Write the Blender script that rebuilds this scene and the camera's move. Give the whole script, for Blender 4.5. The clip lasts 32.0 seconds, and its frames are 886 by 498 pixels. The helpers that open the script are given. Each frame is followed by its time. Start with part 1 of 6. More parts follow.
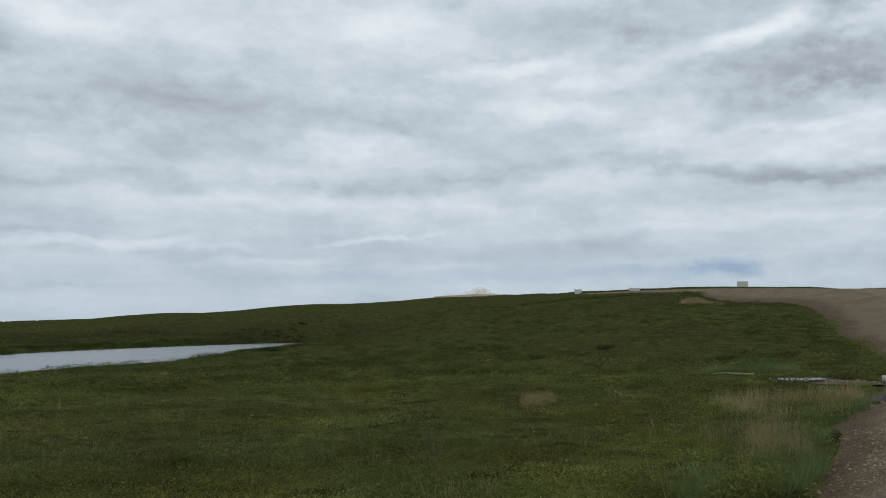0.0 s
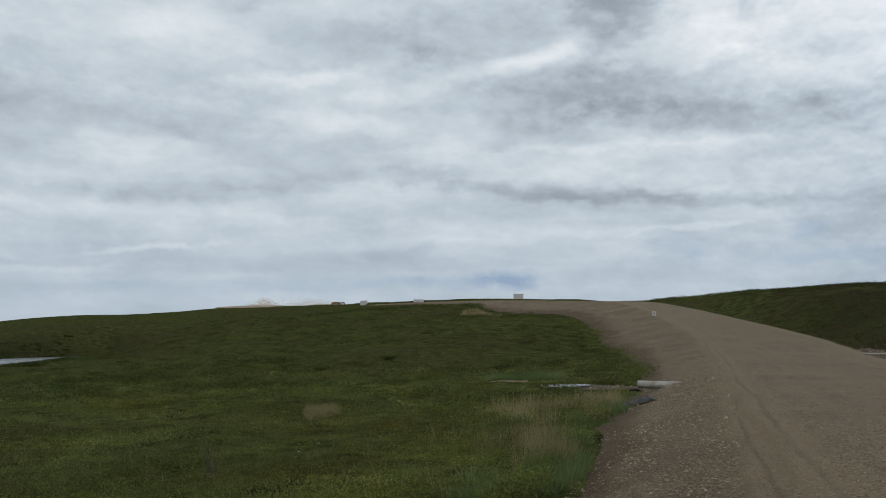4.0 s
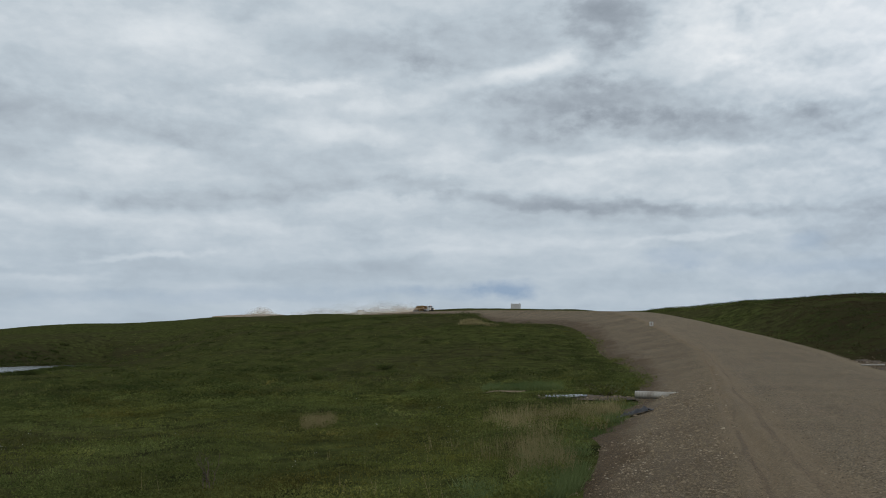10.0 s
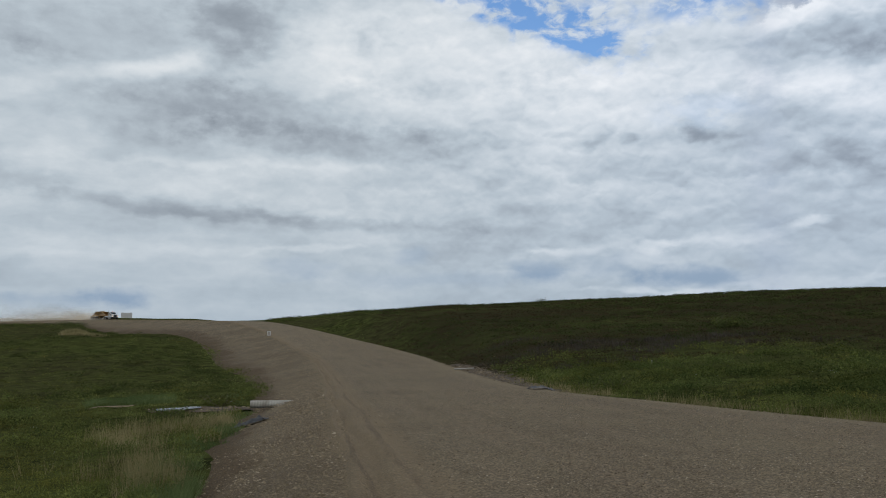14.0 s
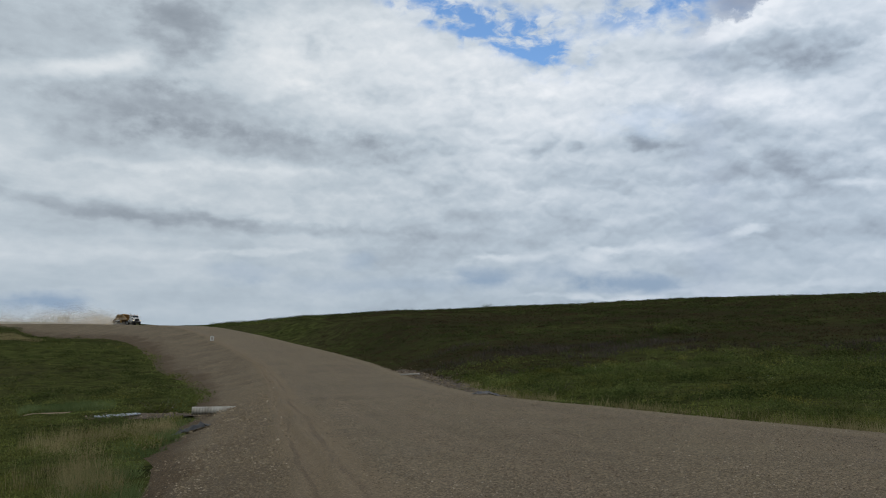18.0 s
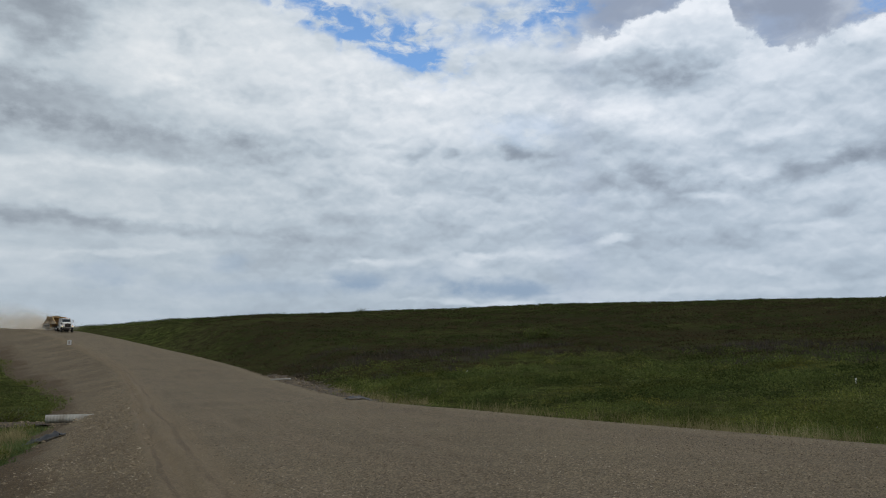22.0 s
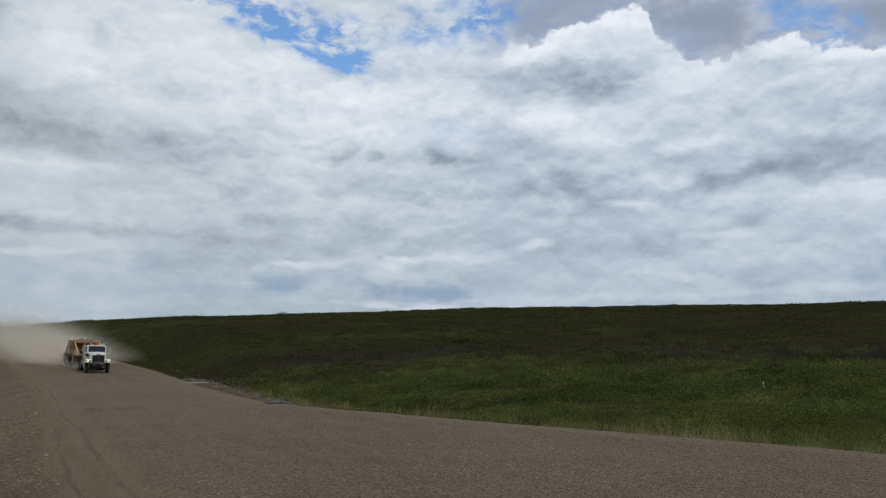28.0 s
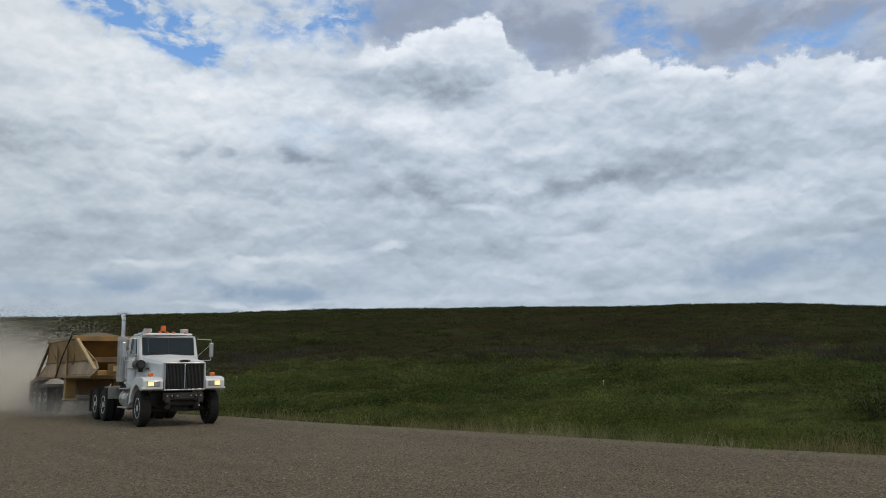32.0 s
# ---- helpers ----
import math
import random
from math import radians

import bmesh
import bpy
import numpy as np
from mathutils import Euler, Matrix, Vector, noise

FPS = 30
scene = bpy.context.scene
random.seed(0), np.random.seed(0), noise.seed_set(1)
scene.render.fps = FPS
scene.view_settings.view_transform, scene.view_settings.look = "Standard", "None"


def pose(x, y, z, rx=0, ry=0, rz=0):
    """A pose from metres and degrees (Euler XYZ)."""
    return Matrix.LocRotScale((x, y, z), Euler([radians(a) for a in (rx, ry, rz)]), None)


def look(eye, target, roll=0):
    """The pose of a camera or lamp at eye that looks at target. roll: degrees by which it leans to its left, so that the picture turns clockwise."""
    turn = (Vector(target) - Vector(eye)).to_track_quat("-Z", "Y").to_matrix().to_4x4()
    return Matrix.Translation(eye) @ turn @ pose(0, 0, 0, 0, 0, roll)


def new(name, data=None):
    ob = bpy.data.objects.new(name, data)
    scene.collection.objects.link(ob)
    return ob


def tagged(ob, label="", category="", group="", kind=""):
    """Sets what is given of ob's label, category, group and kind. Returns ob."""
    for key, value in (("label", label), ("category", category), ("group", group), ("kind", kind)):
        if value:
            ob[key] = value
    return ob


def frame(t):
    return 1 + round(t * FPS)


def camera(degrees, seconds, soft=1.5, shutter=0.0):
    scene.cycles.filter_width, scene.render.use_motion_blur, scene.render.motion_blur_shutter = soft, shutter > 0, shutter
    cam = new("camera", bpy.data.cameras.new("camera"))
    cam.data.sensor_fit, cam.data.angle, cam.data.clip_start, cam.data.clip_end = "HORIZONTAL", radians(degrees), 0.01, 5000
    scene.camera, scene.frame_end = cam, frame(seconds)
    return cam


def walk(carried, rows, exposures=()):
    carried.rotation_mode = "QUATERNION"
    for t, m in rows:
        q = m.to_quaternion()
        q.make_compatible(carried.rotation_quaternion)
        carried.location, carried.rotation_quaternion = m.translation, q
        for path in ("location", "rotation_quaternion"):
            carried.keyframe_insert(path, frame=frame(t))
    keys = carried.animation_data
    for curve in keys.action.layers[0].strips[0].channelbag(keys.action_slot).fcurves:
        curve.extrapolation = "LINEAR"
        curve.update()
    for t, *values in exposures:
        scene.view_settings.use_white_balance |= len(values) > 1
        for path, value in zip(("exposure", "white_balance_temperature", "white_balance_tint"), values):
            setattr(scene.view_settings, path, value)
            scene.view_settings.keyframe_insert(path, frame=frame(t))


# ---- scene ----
# the camera stands at the edge of the road and turns by hand: seconds and turns in degrees
EYE = 1.6
TURNS = (
    (0, 95.34, -0.38, 37.76), (0.5, 95.45, -0.39, 38.52), (1, 95.51, -0.38, 38.84), (1.5, 95.57, -0.43, 38.98),
    (2, 95.70, -0.49, 38.95), (2.5, 95.70, -0.45, 38.82), (3, 95.57, -0.44, 38.25), (3.5, 95.86, -0.39, 31.91),
    (4, 96.14, -0.01, 23.35), (4.5, 96.22, 0.06, 21.99), (6.5, 96.61, 0.14, 22.86), (7, 96.67, 0.05, 23.15),
    (7.5, 96.64, 0.02, 23.40), (8, 96.65, 0.05, 23.55), (8.5, 96.68, -0.05, 23.65), (9, 96.73, -0.08, 23.66),
    (9.5, 96.73, -0.10, 23.56), (10, 96.79, -0.18, 23.16), (10.5, 96.86, 0.03, 18.82), (11, 96.86, 0.26, 13.42),
    (11.5, 96.91, 0.46, 9.26), (12, 96.97, 0.62, 5.59), (12.5, 97.03, 0.80, 1.96), (13, 97.13, 0.90, 0.00),
    (13.5, 97.21, 0.93, -1.23), (14, 97.26, 0.94, -2.20), (14.5, 97.27, 1.00, -2.56), (16.5, 97.50, 0.88, -4.41),
    (17, 97.52, 0.84, -4.78), (17.5, 97.53, 0.86, -5.24), (18, 97.57, 0.91, -5.83), (18.5, 97.59, 0.95, -6.45),
    (19, 97.58, 0.92, -7.52), (19.5, 97.61, 1.01, -9.50), (20, 97.56, 1.11, -11.31), (20.5, 97.60, 1.09, -12.60),
    (21, 97.67, 1.09, -13.34), (21.5, 97.67, 1.04, -13.87), (22, 97.72, 1.07, -14.36), (22.5, 97.72, 1.03, -14.76),
    (23, 97.74, 1.08, -15.19), (23.5, 97.79, 1.05, -15.59), (24, 97.83, 1.01, -16.00), (24.5, 97.82, 0.97, -16.43),
    (25, 97.85, 0.97, -16.82), (25.5, 97.86, 1.00, -17.21), (27.5, 97.88, 1.00, -19.16), (28, 97.87, 0.98, -19.61),
    (28.5, 97.87, 1.02, -20.07), (29, 97.86, 0.97, -20.63), (29.5, 97.86, 0.96, -21.39), (30, 97.85, 1.04, -22.50),
    (30.5, 97.84, 1.27, -24.19), (31, 97.80, 1.34, -26.15), (31.5, 97.76, 1.49, -27.91), (32, 97.74, 1.49, -29.53),
)
cam = camera(55.34, 32.0, 1.0)
scene.cycles.transparent_max_bounces = 80
walk(cam, [(t, pose(0, 0, EYE, rx, ry, rz)) for t, rx, ry, rz in TURNS],
     [(0, 0.13), (3, 0.13), (4.5, 0.02), (9, 0.0), (13, -0.04), (32, -0.04)])

# ---- world and light ----
SUN_AZ, SUN_EL = 150.0, 48.0


def math_node(nt, op, a, b=None, c=None):
    n = nt.nodes.new("ShaderNodeMath")
    n.operation = op
    for i, v in enumerate((a, b, c)):
        if v is None:
            continue
        if isinstance(v, (int, float)):
            n.inputs[i].default_value = v
        else:
            nt.links.new(v, n.inputs[i])
    return n.outputs[0]


def vec_node(nt, op, a, b=None, c=None):
    n = nt.nodes.new("ShaderNodeVectorMath")
    n.operation = op
    for i, v in enumerate((a, b, c)):
        if v is None:
            continue
        if isinstance(v, tuple):
            n.inputs[i].default_value = v
        else:
            nt.links.new(v, n.inputs[i])
    return n.outputs["Value"] if op in ("DOT_PRODUCT", "LENGTH") else n.outputs[0]


def noise_node(nt, vec, scale, detail=4.0, rough=0.5, distort=0.0, dims="3D"):
    n = nt.nodes.new("ShaderNodeTexNoise")
    n.inputs["Scale"].default_value = scale
    n.inputs["Detail"].default_value = detail
    n.inputs["Roughness"].default_value = rough
    n.inputs["Distortion"].default_value = distort
    n.noise_dimensions = dims
    if vec is not None:
        nt.links.new(vec, n.inputs["Vector"])
    return n


def ramp_node(nt, fac, stops, mode="LINEAR"):
    n = nt.nodes.new("ShaderNodeValToRGB")
    n.color_ramp.interpolation = mode
    els = n.color_ramp.elements
    while len(els) < len(stops):
        els.new(0.5)
    for e, (p, c) in zip(els, stops):
        e.position = p
        e.color = (c[0], c[1], c[2], 1) if isinstance(c, tuple) else (c, c, c, 1)
    nt.links.new(fac, n.inputs[0])
    return n.outputs[0]


def mix_node(nt, fac, a, b, blend="MIX"):
    n = nt.nodes.new("ShaderNodeMix")
    n.data_type, n.blend_type = "RGBA", blend
    for sock, v in ((n.inputs[0], fac), (n.inputs[6], a), (n.inputs[7], b)):
        if isinstance(v, (int, float)):
            sock.default_value = v
        elif isinstance(v, tuple):
            sock.default_value = (v[0], v[1], v[2], 1)
        else:
            nt.links.new(v, sock)
    return n.outputs[2]


# clouds by bearing and height above the horizon, in degrees: bearing, height, half widths, lean, lighter or darker
CLOUDS_WEST = (
    (-53.8, 14.4, 16.1, 1.51, 0, -0.13), (-65.3, 12.7, 4.9, 1.08, 0, -0.07), (-62.7, 18.2, 4.4, 1.82, -20, 0.1),
    (-66.2, 17.2, 1.9, 1.3, 0, -0.1), (-40.5, 20, 9.8, 1.96, 0, 0.06), (-29.9, 19.8, 4.6, 1.41, 0, -0.06),
    (-33.4, 17.1, 4.6, 0.59, 8, 0.15), (-30.3, 14.6, 4.2, 0.74, -6, 0.12), (-20.3, 18.1, 6.8, 0.76, 12, 0.13),
    (-16.4, 19.3, 3.6, 0.73, 20, 0.12), (-16.2, 16.2, 5.4, 1.43, 5, -0.08), (-11.5, 19.6, 1.8, 1.28, 0, -0.05),
    (-46.2, 12.4, 4.3, 0.9, 0, 0.09),
)
CLOUDS_WEST_LOW = (
    (-53.6, 9.2, 13.2, 0.63, 0, -0.09), (-65.1, 8.7, 2.9, 0.55, 0, -0.06), (-48, 7.9, 17.3, 0.68, 0, 0.07),
    (-38.4, 9.8, 7.7, 0.61, 3, -0.06), (-27.7, 11, 9, 0.45, 3, -0.07),
    (-16.3, 11.5, 4.8, 0.84, 0, 0.09), (-21.6, 7.8, 6.7, 1.02, 4, 0.06), (-59.4, 5.2, 7, 0.29, 1, 0.16),
    (-42.6, 5.9, 3.5, 0.23, 4, 0.15), (-49, 4.4, 5.7, 0.3, 3, 0.1), (-65, 5.9, 2.5, 0.2, 0, -0.08),
    (-64.2, 2.5, 5.9, 0.24, 0, -0.08), (-23.4, 6.6, 10.1, 0.3, 3, 0.06),
)
CLOUDS_MIDDLE = (
    (-21.3, 20.2, 5.2, 1.59, 0, -0.12), (-11.3, 21.6, 3.3, 1.81, 0, -0.26), (-12.4, 18.8, 1.5, 1.42, 0, -0.09),
    (-5.1, 20.4, 3.2, 2.5, 0, 0.12), (-2.4, 20.8, 0.6, 0.79, 20, -0.11), (-10.5, 16.6, 11.2, 1.23, -7, -0.15),
    (-4.4, 14.4, 9, 1.05, -3, -0.17), (-17.7, 14.2, 3.2, 0.5, -10, -0.06), (3.9, 15.5, 3.1, 1.49, 0, -0.07),
    (2.7, 18.2, 2.2, 0.48, 0, -0.12), (-14.8, 12.7, 9.3, 0.36, 0, 0.08), (3.2, 19.7, 6.7, 2.17, 0, 0.11),
    (-0.9, 12.3, 8.6, 0.53, 0, 0.05), (-24.5, 11.1, 2.9, 0.68, 0, -0.1), (-14.8, 9.8, 8.1, 0.48, -2, -0.15),
)
CLOUDS_MIDDLE_LOW = (
    (-5.5, 9, 8.9, 0.53, -3, -0.14), (-3.2, 10.4, 1.4, 0.53, -30, -0.07), (9, 16.2, 9.4, 2.03, 0, 0.1),
    (15.6, 17.6, 6.2, 1.43, 0, 0.1), (10.3, 14.8, 0.7, 0.3, 0, -0.12), (12.7, 14.1, 1.1, 0.44, 8, -0.19),
    (15.1, 14.2, 0.6, 0.33, 10, -0.15), 
    (27.7, 10.6, 6, 0.55, 0, -0.08), (27.2, 16.3, 3.8, 0.94, 0, 0.12), (-6.6, 7.1, 3.4, 0.23, 2, 0.12),
    (10.6, 6.7, 3, 0.27, 3, 0.11), (19.1, 7.1, 2.1, 0.33, 5, 0.11),
)
CLOUDS_EAST = (
    (26, 20.9, 2.4, 0.58, 25, 0.14), (33.1, 22.6, 1.4, 0.78, 0, 0.16), (27.5, 19.1, 5.2, 1.03, 0, -0.17),
    (31.4, 17.9, 2.8, 0.74, 0, -0.1), (31.1, 20.8, 1.2, 0.65, 0, -0.08), (40.9, 18.6, 1.4, 0.65, 0, -0.1),
    (49.3, 17, 2.4, 0.77, 0, -0.07), (45.9, 15.1, 8.9, 1.22, 0, -0.07), (38.2, 11.6, 3.4, 0.75, 8, -0.17),
    (45, 12.6, 4.3, 0.95, 0, -0.1), (26.6, 11.9, 5.9, 0.76, 0, -0.14), (24.3, 14.3, 5.9, 0.75, 0, -0.13),
    (20.3, 14.2, 1.5, 0.49, 0, -0.14), (56.2, 7.7, 2.7, 0.41, 0, -0.08), (36.2, 19.6, 1.6, 0.8, -30, -0.05),
)
CLOUDS_EAST_LIT = (
    (26.7, 16.6, 3.6, 0.82, 0, 0.11), (31.3, 15, 2.4, 0.6, 0, 0.1), (37.2, 14.1, 2.1, 0.52, 0, 0.13),
    (35.5, 11.8, 1.2, 0.45, 0, 0.09), (48.1, 10.2, 4.1, 0.72, 0, 0.12), (54.2, 9.6, 2.5, 0.63, 0, 0.06),
    (21.2, 12.1, 2.7, 0.53, 0, 0.08), (57.2, 16.7, 1.2, 0.59, 10, 0.13), (33.1, 10.3, 1.5, 0.27, -6, 0.12),
    (39.2, 8, 2.6, 0.34, 0, 0.08), (26.3, 7.9, 1.2, 0.27, 8, 0.18), (23.8, 7.4, 2.3, 0.27, 4, 0.09),
    (8.9, 6.8, 1.7, 0.22, 0, 0.13), (16.7, 6.9, 1.5, 0.3, 0, 0.15), (35.3, 5.7, 1.9, 0.23, 0, 0.1),
    (49.7, 7.7, 2, 0.4, 0, 0.09), (18.1, 4.1, 4.9, 0.22, -2, 0.2), (37.9, 4.4, 14.8, 0.34, 0, 0.1),
    (42.8, 19.4, 2.2, 0.5, 10, 0.1), (47.6, 18.3, 2.1, 0.42, -8, 0.1),
)
# distant blue-grey banks near the horizon
CLOUD_BANKS = (
    (-18.9, 4.0, 1.6, 0.55, 0, 0.8), (-22, 3.8, 4.4, 0.44, 0, 0.35), (-36.4, 3.5, 11.2, 0.46, 2, 0.25),
    (8.7, 5.6, 1.7, 0.68, 0, 0.7),
    (-0.2, 6.9, 1.2, 0.54, 0, 0.4), (-7.4, 6, 2.3, 0.68, 0, 0.35), (13.6, 5.8, 2.9, 0.83, 0, 0.3),
    (2.9, 5.2, 7.6, 0.54, 0, 0.3), (18.5, 4.9, 3.6, 0.53, -3, 0.95), 
    (49.9, 5.7, 3.6, 0.72, 5, 0.8), (47.7, 4.7, 2.4, 0.36, 0, 0.4), (57, 6.2, 2.7, 0.95, 0, 0.5),
)
# gaps through which blue sky shows
CLOUD_GAPS = (
    (6.0, 23.4, 4.0, 1.2, -20, 0.95), (10.8, 22.0, 4.2, 1.6, -22, 1), (13.4, 20.7, 2.2, 1.1, -30, 0.95),
    (18.4, 22.4, 2.6, 1.1, 0, 0.7), (20.3, 15.7, 2.8, 1.0, 0, 0.14), (23.4, 23, 2.2, 1.6, 0, 1),
    (44.8, 20.3, 2.2, 1.4, 0, 1), (43, 22.6, 2.4, 0.9, 0, 0.8), (55, 19.4, 4.2, 0.9, 8, 0.85),
)
# torn grey-violet cloud behind the heaps
CLOUD_VEILS = (
    (28, 23.3, 4.8, 1.06, 0, 0.7), (38.1, 21.6, 3.1, 1.49, -20, 1), (49.2, 20.6, 3.8, 1.23, 0, 1),
    (56.1, 20.6, 3.1, 0.71, 0, 0.9),
)
# the upper edge of the heaped cloud to the right: bearing, height
HEAP_TOP = ((15, 17.0), (19, 18.5), (22.8, 20.2), (24.8, 21.1), (27.6, 21.9), (30.4, 22.5), (32.9, 23.4), (34.2, 22.4), (34.9, 21.0), (37, 19.7), (40.9, 19.7), (43.5, 20.3),
            (44.3, 19.3), (46.2, 19.1), (49.4, 18.0), (51.2, 18.6), (53.2, 18.5), (56.5, 17.9), (65, 17.0))


def build_world():
    world = bpy.data.worlds.new("overcast_sky")
    scene.world = world
    world.use_nodes = True
    nt = world.node_tree
    nt.nodes.clear()
    sky = nt.nodes.new("ShaderNodeTexSky")
    sky.sky_type = "NISHITA"
    sky.sun_disc = False
    sky.sun_elevation, sky.sun_rotation = radians(SUN_EL), radians(SUN_AZ)
    way = nt.nodes.new("ShaderNodeTexCoord").outputs["Generated"]
    sep = nt.nodes.new("ShaderNodeSeparateXYZ")
    nt.links.new(way, sep.inputs[0])
    x, y, z = sep.outputs
    az = math_node(nt, "MULTIPLY", math_node(nt, "ARCTAN2", x, y), 57.2958)
    el = math_node(nt, "MULTIPLY", math_node(nt, "ARCSINE", z), 57.2958)
    ang = nt.nodes.new("ShaderNodeCombineXYZ")
    nt.links.new(az, ang.inputs[0])
    nt.links.new(el, ang.inputs[1])
    ang = ang.outputs[0]

    def wave(v, scale, detail, rough):
        return noise_node(nt, vec_node(nt, "MULTIPLY", v, scale), 1.0, detail, rough, 0.0, "2D")

    def pushed(v, scale, detail, reach):
        n = wave(v, scale, detail, 0.5)
        return vec_node(nt, "ADD", v, vec_node(nt, "MULTIPLY", vec_node(nt, "SUBTRACT", n.outputs["Color"], (0.5, 0.5, 0.5)), reach))

    def heaps(v, scale, detail):
        n = nt.nodes.new("ShaderNodeTexVoronoi")
        n.voronoi_dimensions = "2D"
        n.inputs["Scale"].default_value = 1.0
        n.inputs["Detail"].default_value = detail
        n.inputs["Roughness"].default_value = 0.55
        nt.links.new(vec_node(nt, "MULTIPLY", v, scale), n.inputs["Vector"])
        return n.outputs["Distance"]

    def ranged(v, a, b, c, d):
        n = nt.nodes.new("ShaderNodeMapRange")
        n.interpolation_type = "SMOOTHSTEP"
        for k, val in enumerate((a, b, c, d)):
            n.inputs[k + 1].default_value = val
        nt.links.new(v, n.inputs[0])
        return n.outputs[0]

    # angles, pushed about by noise so that no cloud has a round outline
    bent = pushed(ang, (0.22, 0.42, 1), 4, (4.5, 1.9, 0))
    drawn = pushed(ang, (0.16, 0.50, 1), 3, (4.0, 1.0, 0))
    ruffle = wave(ang, (0.62, 1.0, 1), 5, 0.55)
    ruffle = math_node(nt, "MULTIPLY_ADD", ruffle.outputs[0], 0.62, -0.31)

    def blobs(rows, start, way=None, gain=1.0):
        total = start
        for a, e, wa, we, lean, val in rows:
            spot = nt.nodes.new("ShaderNodeMapping")
            spot.vector_type = "TEXTURE"
            spot.inputs["Location"].default_value = (a, e, 0)
            spot.inputs["Rotation"].default_value = (0, 0, radians(lean))
            spot.inputs["Scale"].default_value = (wa / 0.45, we / 0.45, 1)
            nt.links.new(way or bent, spot.inputs["Vector"])
            ball = nt.nodes.new("ShaderNodeTexGradient")
            ball.gradient_type = "SPHERICAL"
            nt.links.new(spot.outputs[0], ball.inputs[0])
            total = math_node(nt, "ADD", ranged(math_node(nt, "ADD", ball.outputs["Fac"], ruffle), 0.24, 0.92, 0.0, val * gain), total)
        return total

    # smooth sheets to the left, heaped and broken cloud to the right
    broken = ranged(az, -24.0, 16.0, 0.0, 1.0)
    streak = wave(drawn, (0.055, 0.50, 1), 5, 0.52)
    sheet_noise = wave(bent, (0.10, 0.28, 1), 5, 0.50)
    puffs = wave(ang, (0.23, 0.31, 1), 7, 0.52)
    wisp = wave(pushed(ang, (0.4, 0.7, 1), 2, (1.6, 0.8, 0)), (0.40, 0.72, 1), 7, 0.60)
    soft = mix_node(nt, broken, sheet_noise.outputs[0], mix_node(nt, 0.5, sheet_noise.outputs[0], puffs.outputs[0]))
    shade = math_node(nt, "MULTIPLY_ADD", soft, 0.44, 0.55 - 0.22)
    lined = math_node(nt, "MULTIPLY", math_node(nt, "SUBTRACT", streak.outputs[0], 0.5), ranged(el, 3.0, 15.0, 0.36, 0.10))
    shade = math_node(nt, "ADD", shade, lined)
    ragged = math_node(nt, "MULTIPLY", math_node(nt, "SUBTRACT", wisp.outputs[0], 0.5), 0.17)
    shade = math_node(nt, "ADD", shade, ragged)
    # heaps of cloud, each with a lit top and a shaded underside
    billow = pushed(ang, (0.5, 0.8, 1), 3, (1.5, 0.8, 0))
    for scale, lift, gain in (((0.16, 0.25, 1), 0.75, 0.19), ((0.42, 0.60, 1), 0.28, 0.12)):
        here, above = heaps(billow, scale, 2.0), heaps(vec_node(nt, "ADD", billow, (0.05 * lift, lift, 0)), scale, 2.0)
        relief = math_node(nt, "MULTIPLY", math_node(nt, "SUBTRACT", above, here), math_node(nt, "MULTIPLY_ADD", broken, gain, 0.02))
        shade = math_node(nt, "ADD", shade, relief)
    shade = math_node(nt, "MULTIPLY_ADD", ranged(el, 8.0, 22.0, 0.0, 0.15), math_node(nt, "MULTIPLY_ADD", broken, 0.95, 0.05), shade)
    for rows, gain in ((CLOUDS_WEST, 1.1), (CLOUDS_WEST_LOW, 1.1), (CLOUDS_MIDDLE, 1.1), (CLOUDS_MIDDLE_LOW, 1.2), (CLOUDS_EAST, 1.5), (CLOUDS_EAST_LIT, 1.6)):
        shade = blobs(rows, shade, None, gain)
    # heaped cloud: a lumpy upper edge, brightest along its rim
    curve = nt.nodes.new("ShaderNodeFloatCurve")
    pts = curve.mapping.curves[0].points
    while len(pts) < len(HEAP_TOP):
        pts.new(0.5, 0.5)
    for p, (a, e) in zip(pts, HEAP_TOP):
        p.location = ((a - 15) / 50, e / 30)
    curve.mapping.update()
    nt.links.new(math_node(nt, "DIVIDE", math_node(nt, "SUBTRACT", az, 15.0), 50.0), curve.inputs["Value"])
    lumps = wave(ang, (0.55, 0.75, 1), 8, 0.58)
    depth = math_node(nt, "SUBTRACT", math_node(nt, "MULTIPLY", curve.outputs[0], 30.0), el)
    depth = math_node(nt, "ADD", depth, math_node(nt, "MULTIPLY_ADD", lumps.outputs[0], 3.2, -1.6))
    side = ranged(az, 21.5, 26.0, 0.0, 1.0)
    heap = math_node(nt, "MULTIPLY", ranged(depth, -0.25, 0.45, 0.0, 1.0), side)
    rim = math_node(nt, "MULTIPLY", math_node(nt, "POWER", 0.4, math_node(nt, "MAXIMUM", depth, 0.0)), heap)
    shade = math_node(nt, "MULTIPLY_ADD", rim, 0.20, shade)
    cloud = ramp_node(nt, shade, ((0.08, (0.215, 0.25, 0.295)), (0.32, (0.345, 0.395, 0.45)), (0.52, (0.49, 0.56, 0.62)), (0.72, (0.665, 0.72, 0.765)), (1.0, (0.88, 0.90, 0.915))))
    # colder light to the right
    cloud = mix_node(nt, ranged(az, -12.0, 35.0, 0.0, 1.0), cloud, mix_node(nt, 1.0, cloud, (0.955, 0.985, 1.045), "MULTIPLY"))
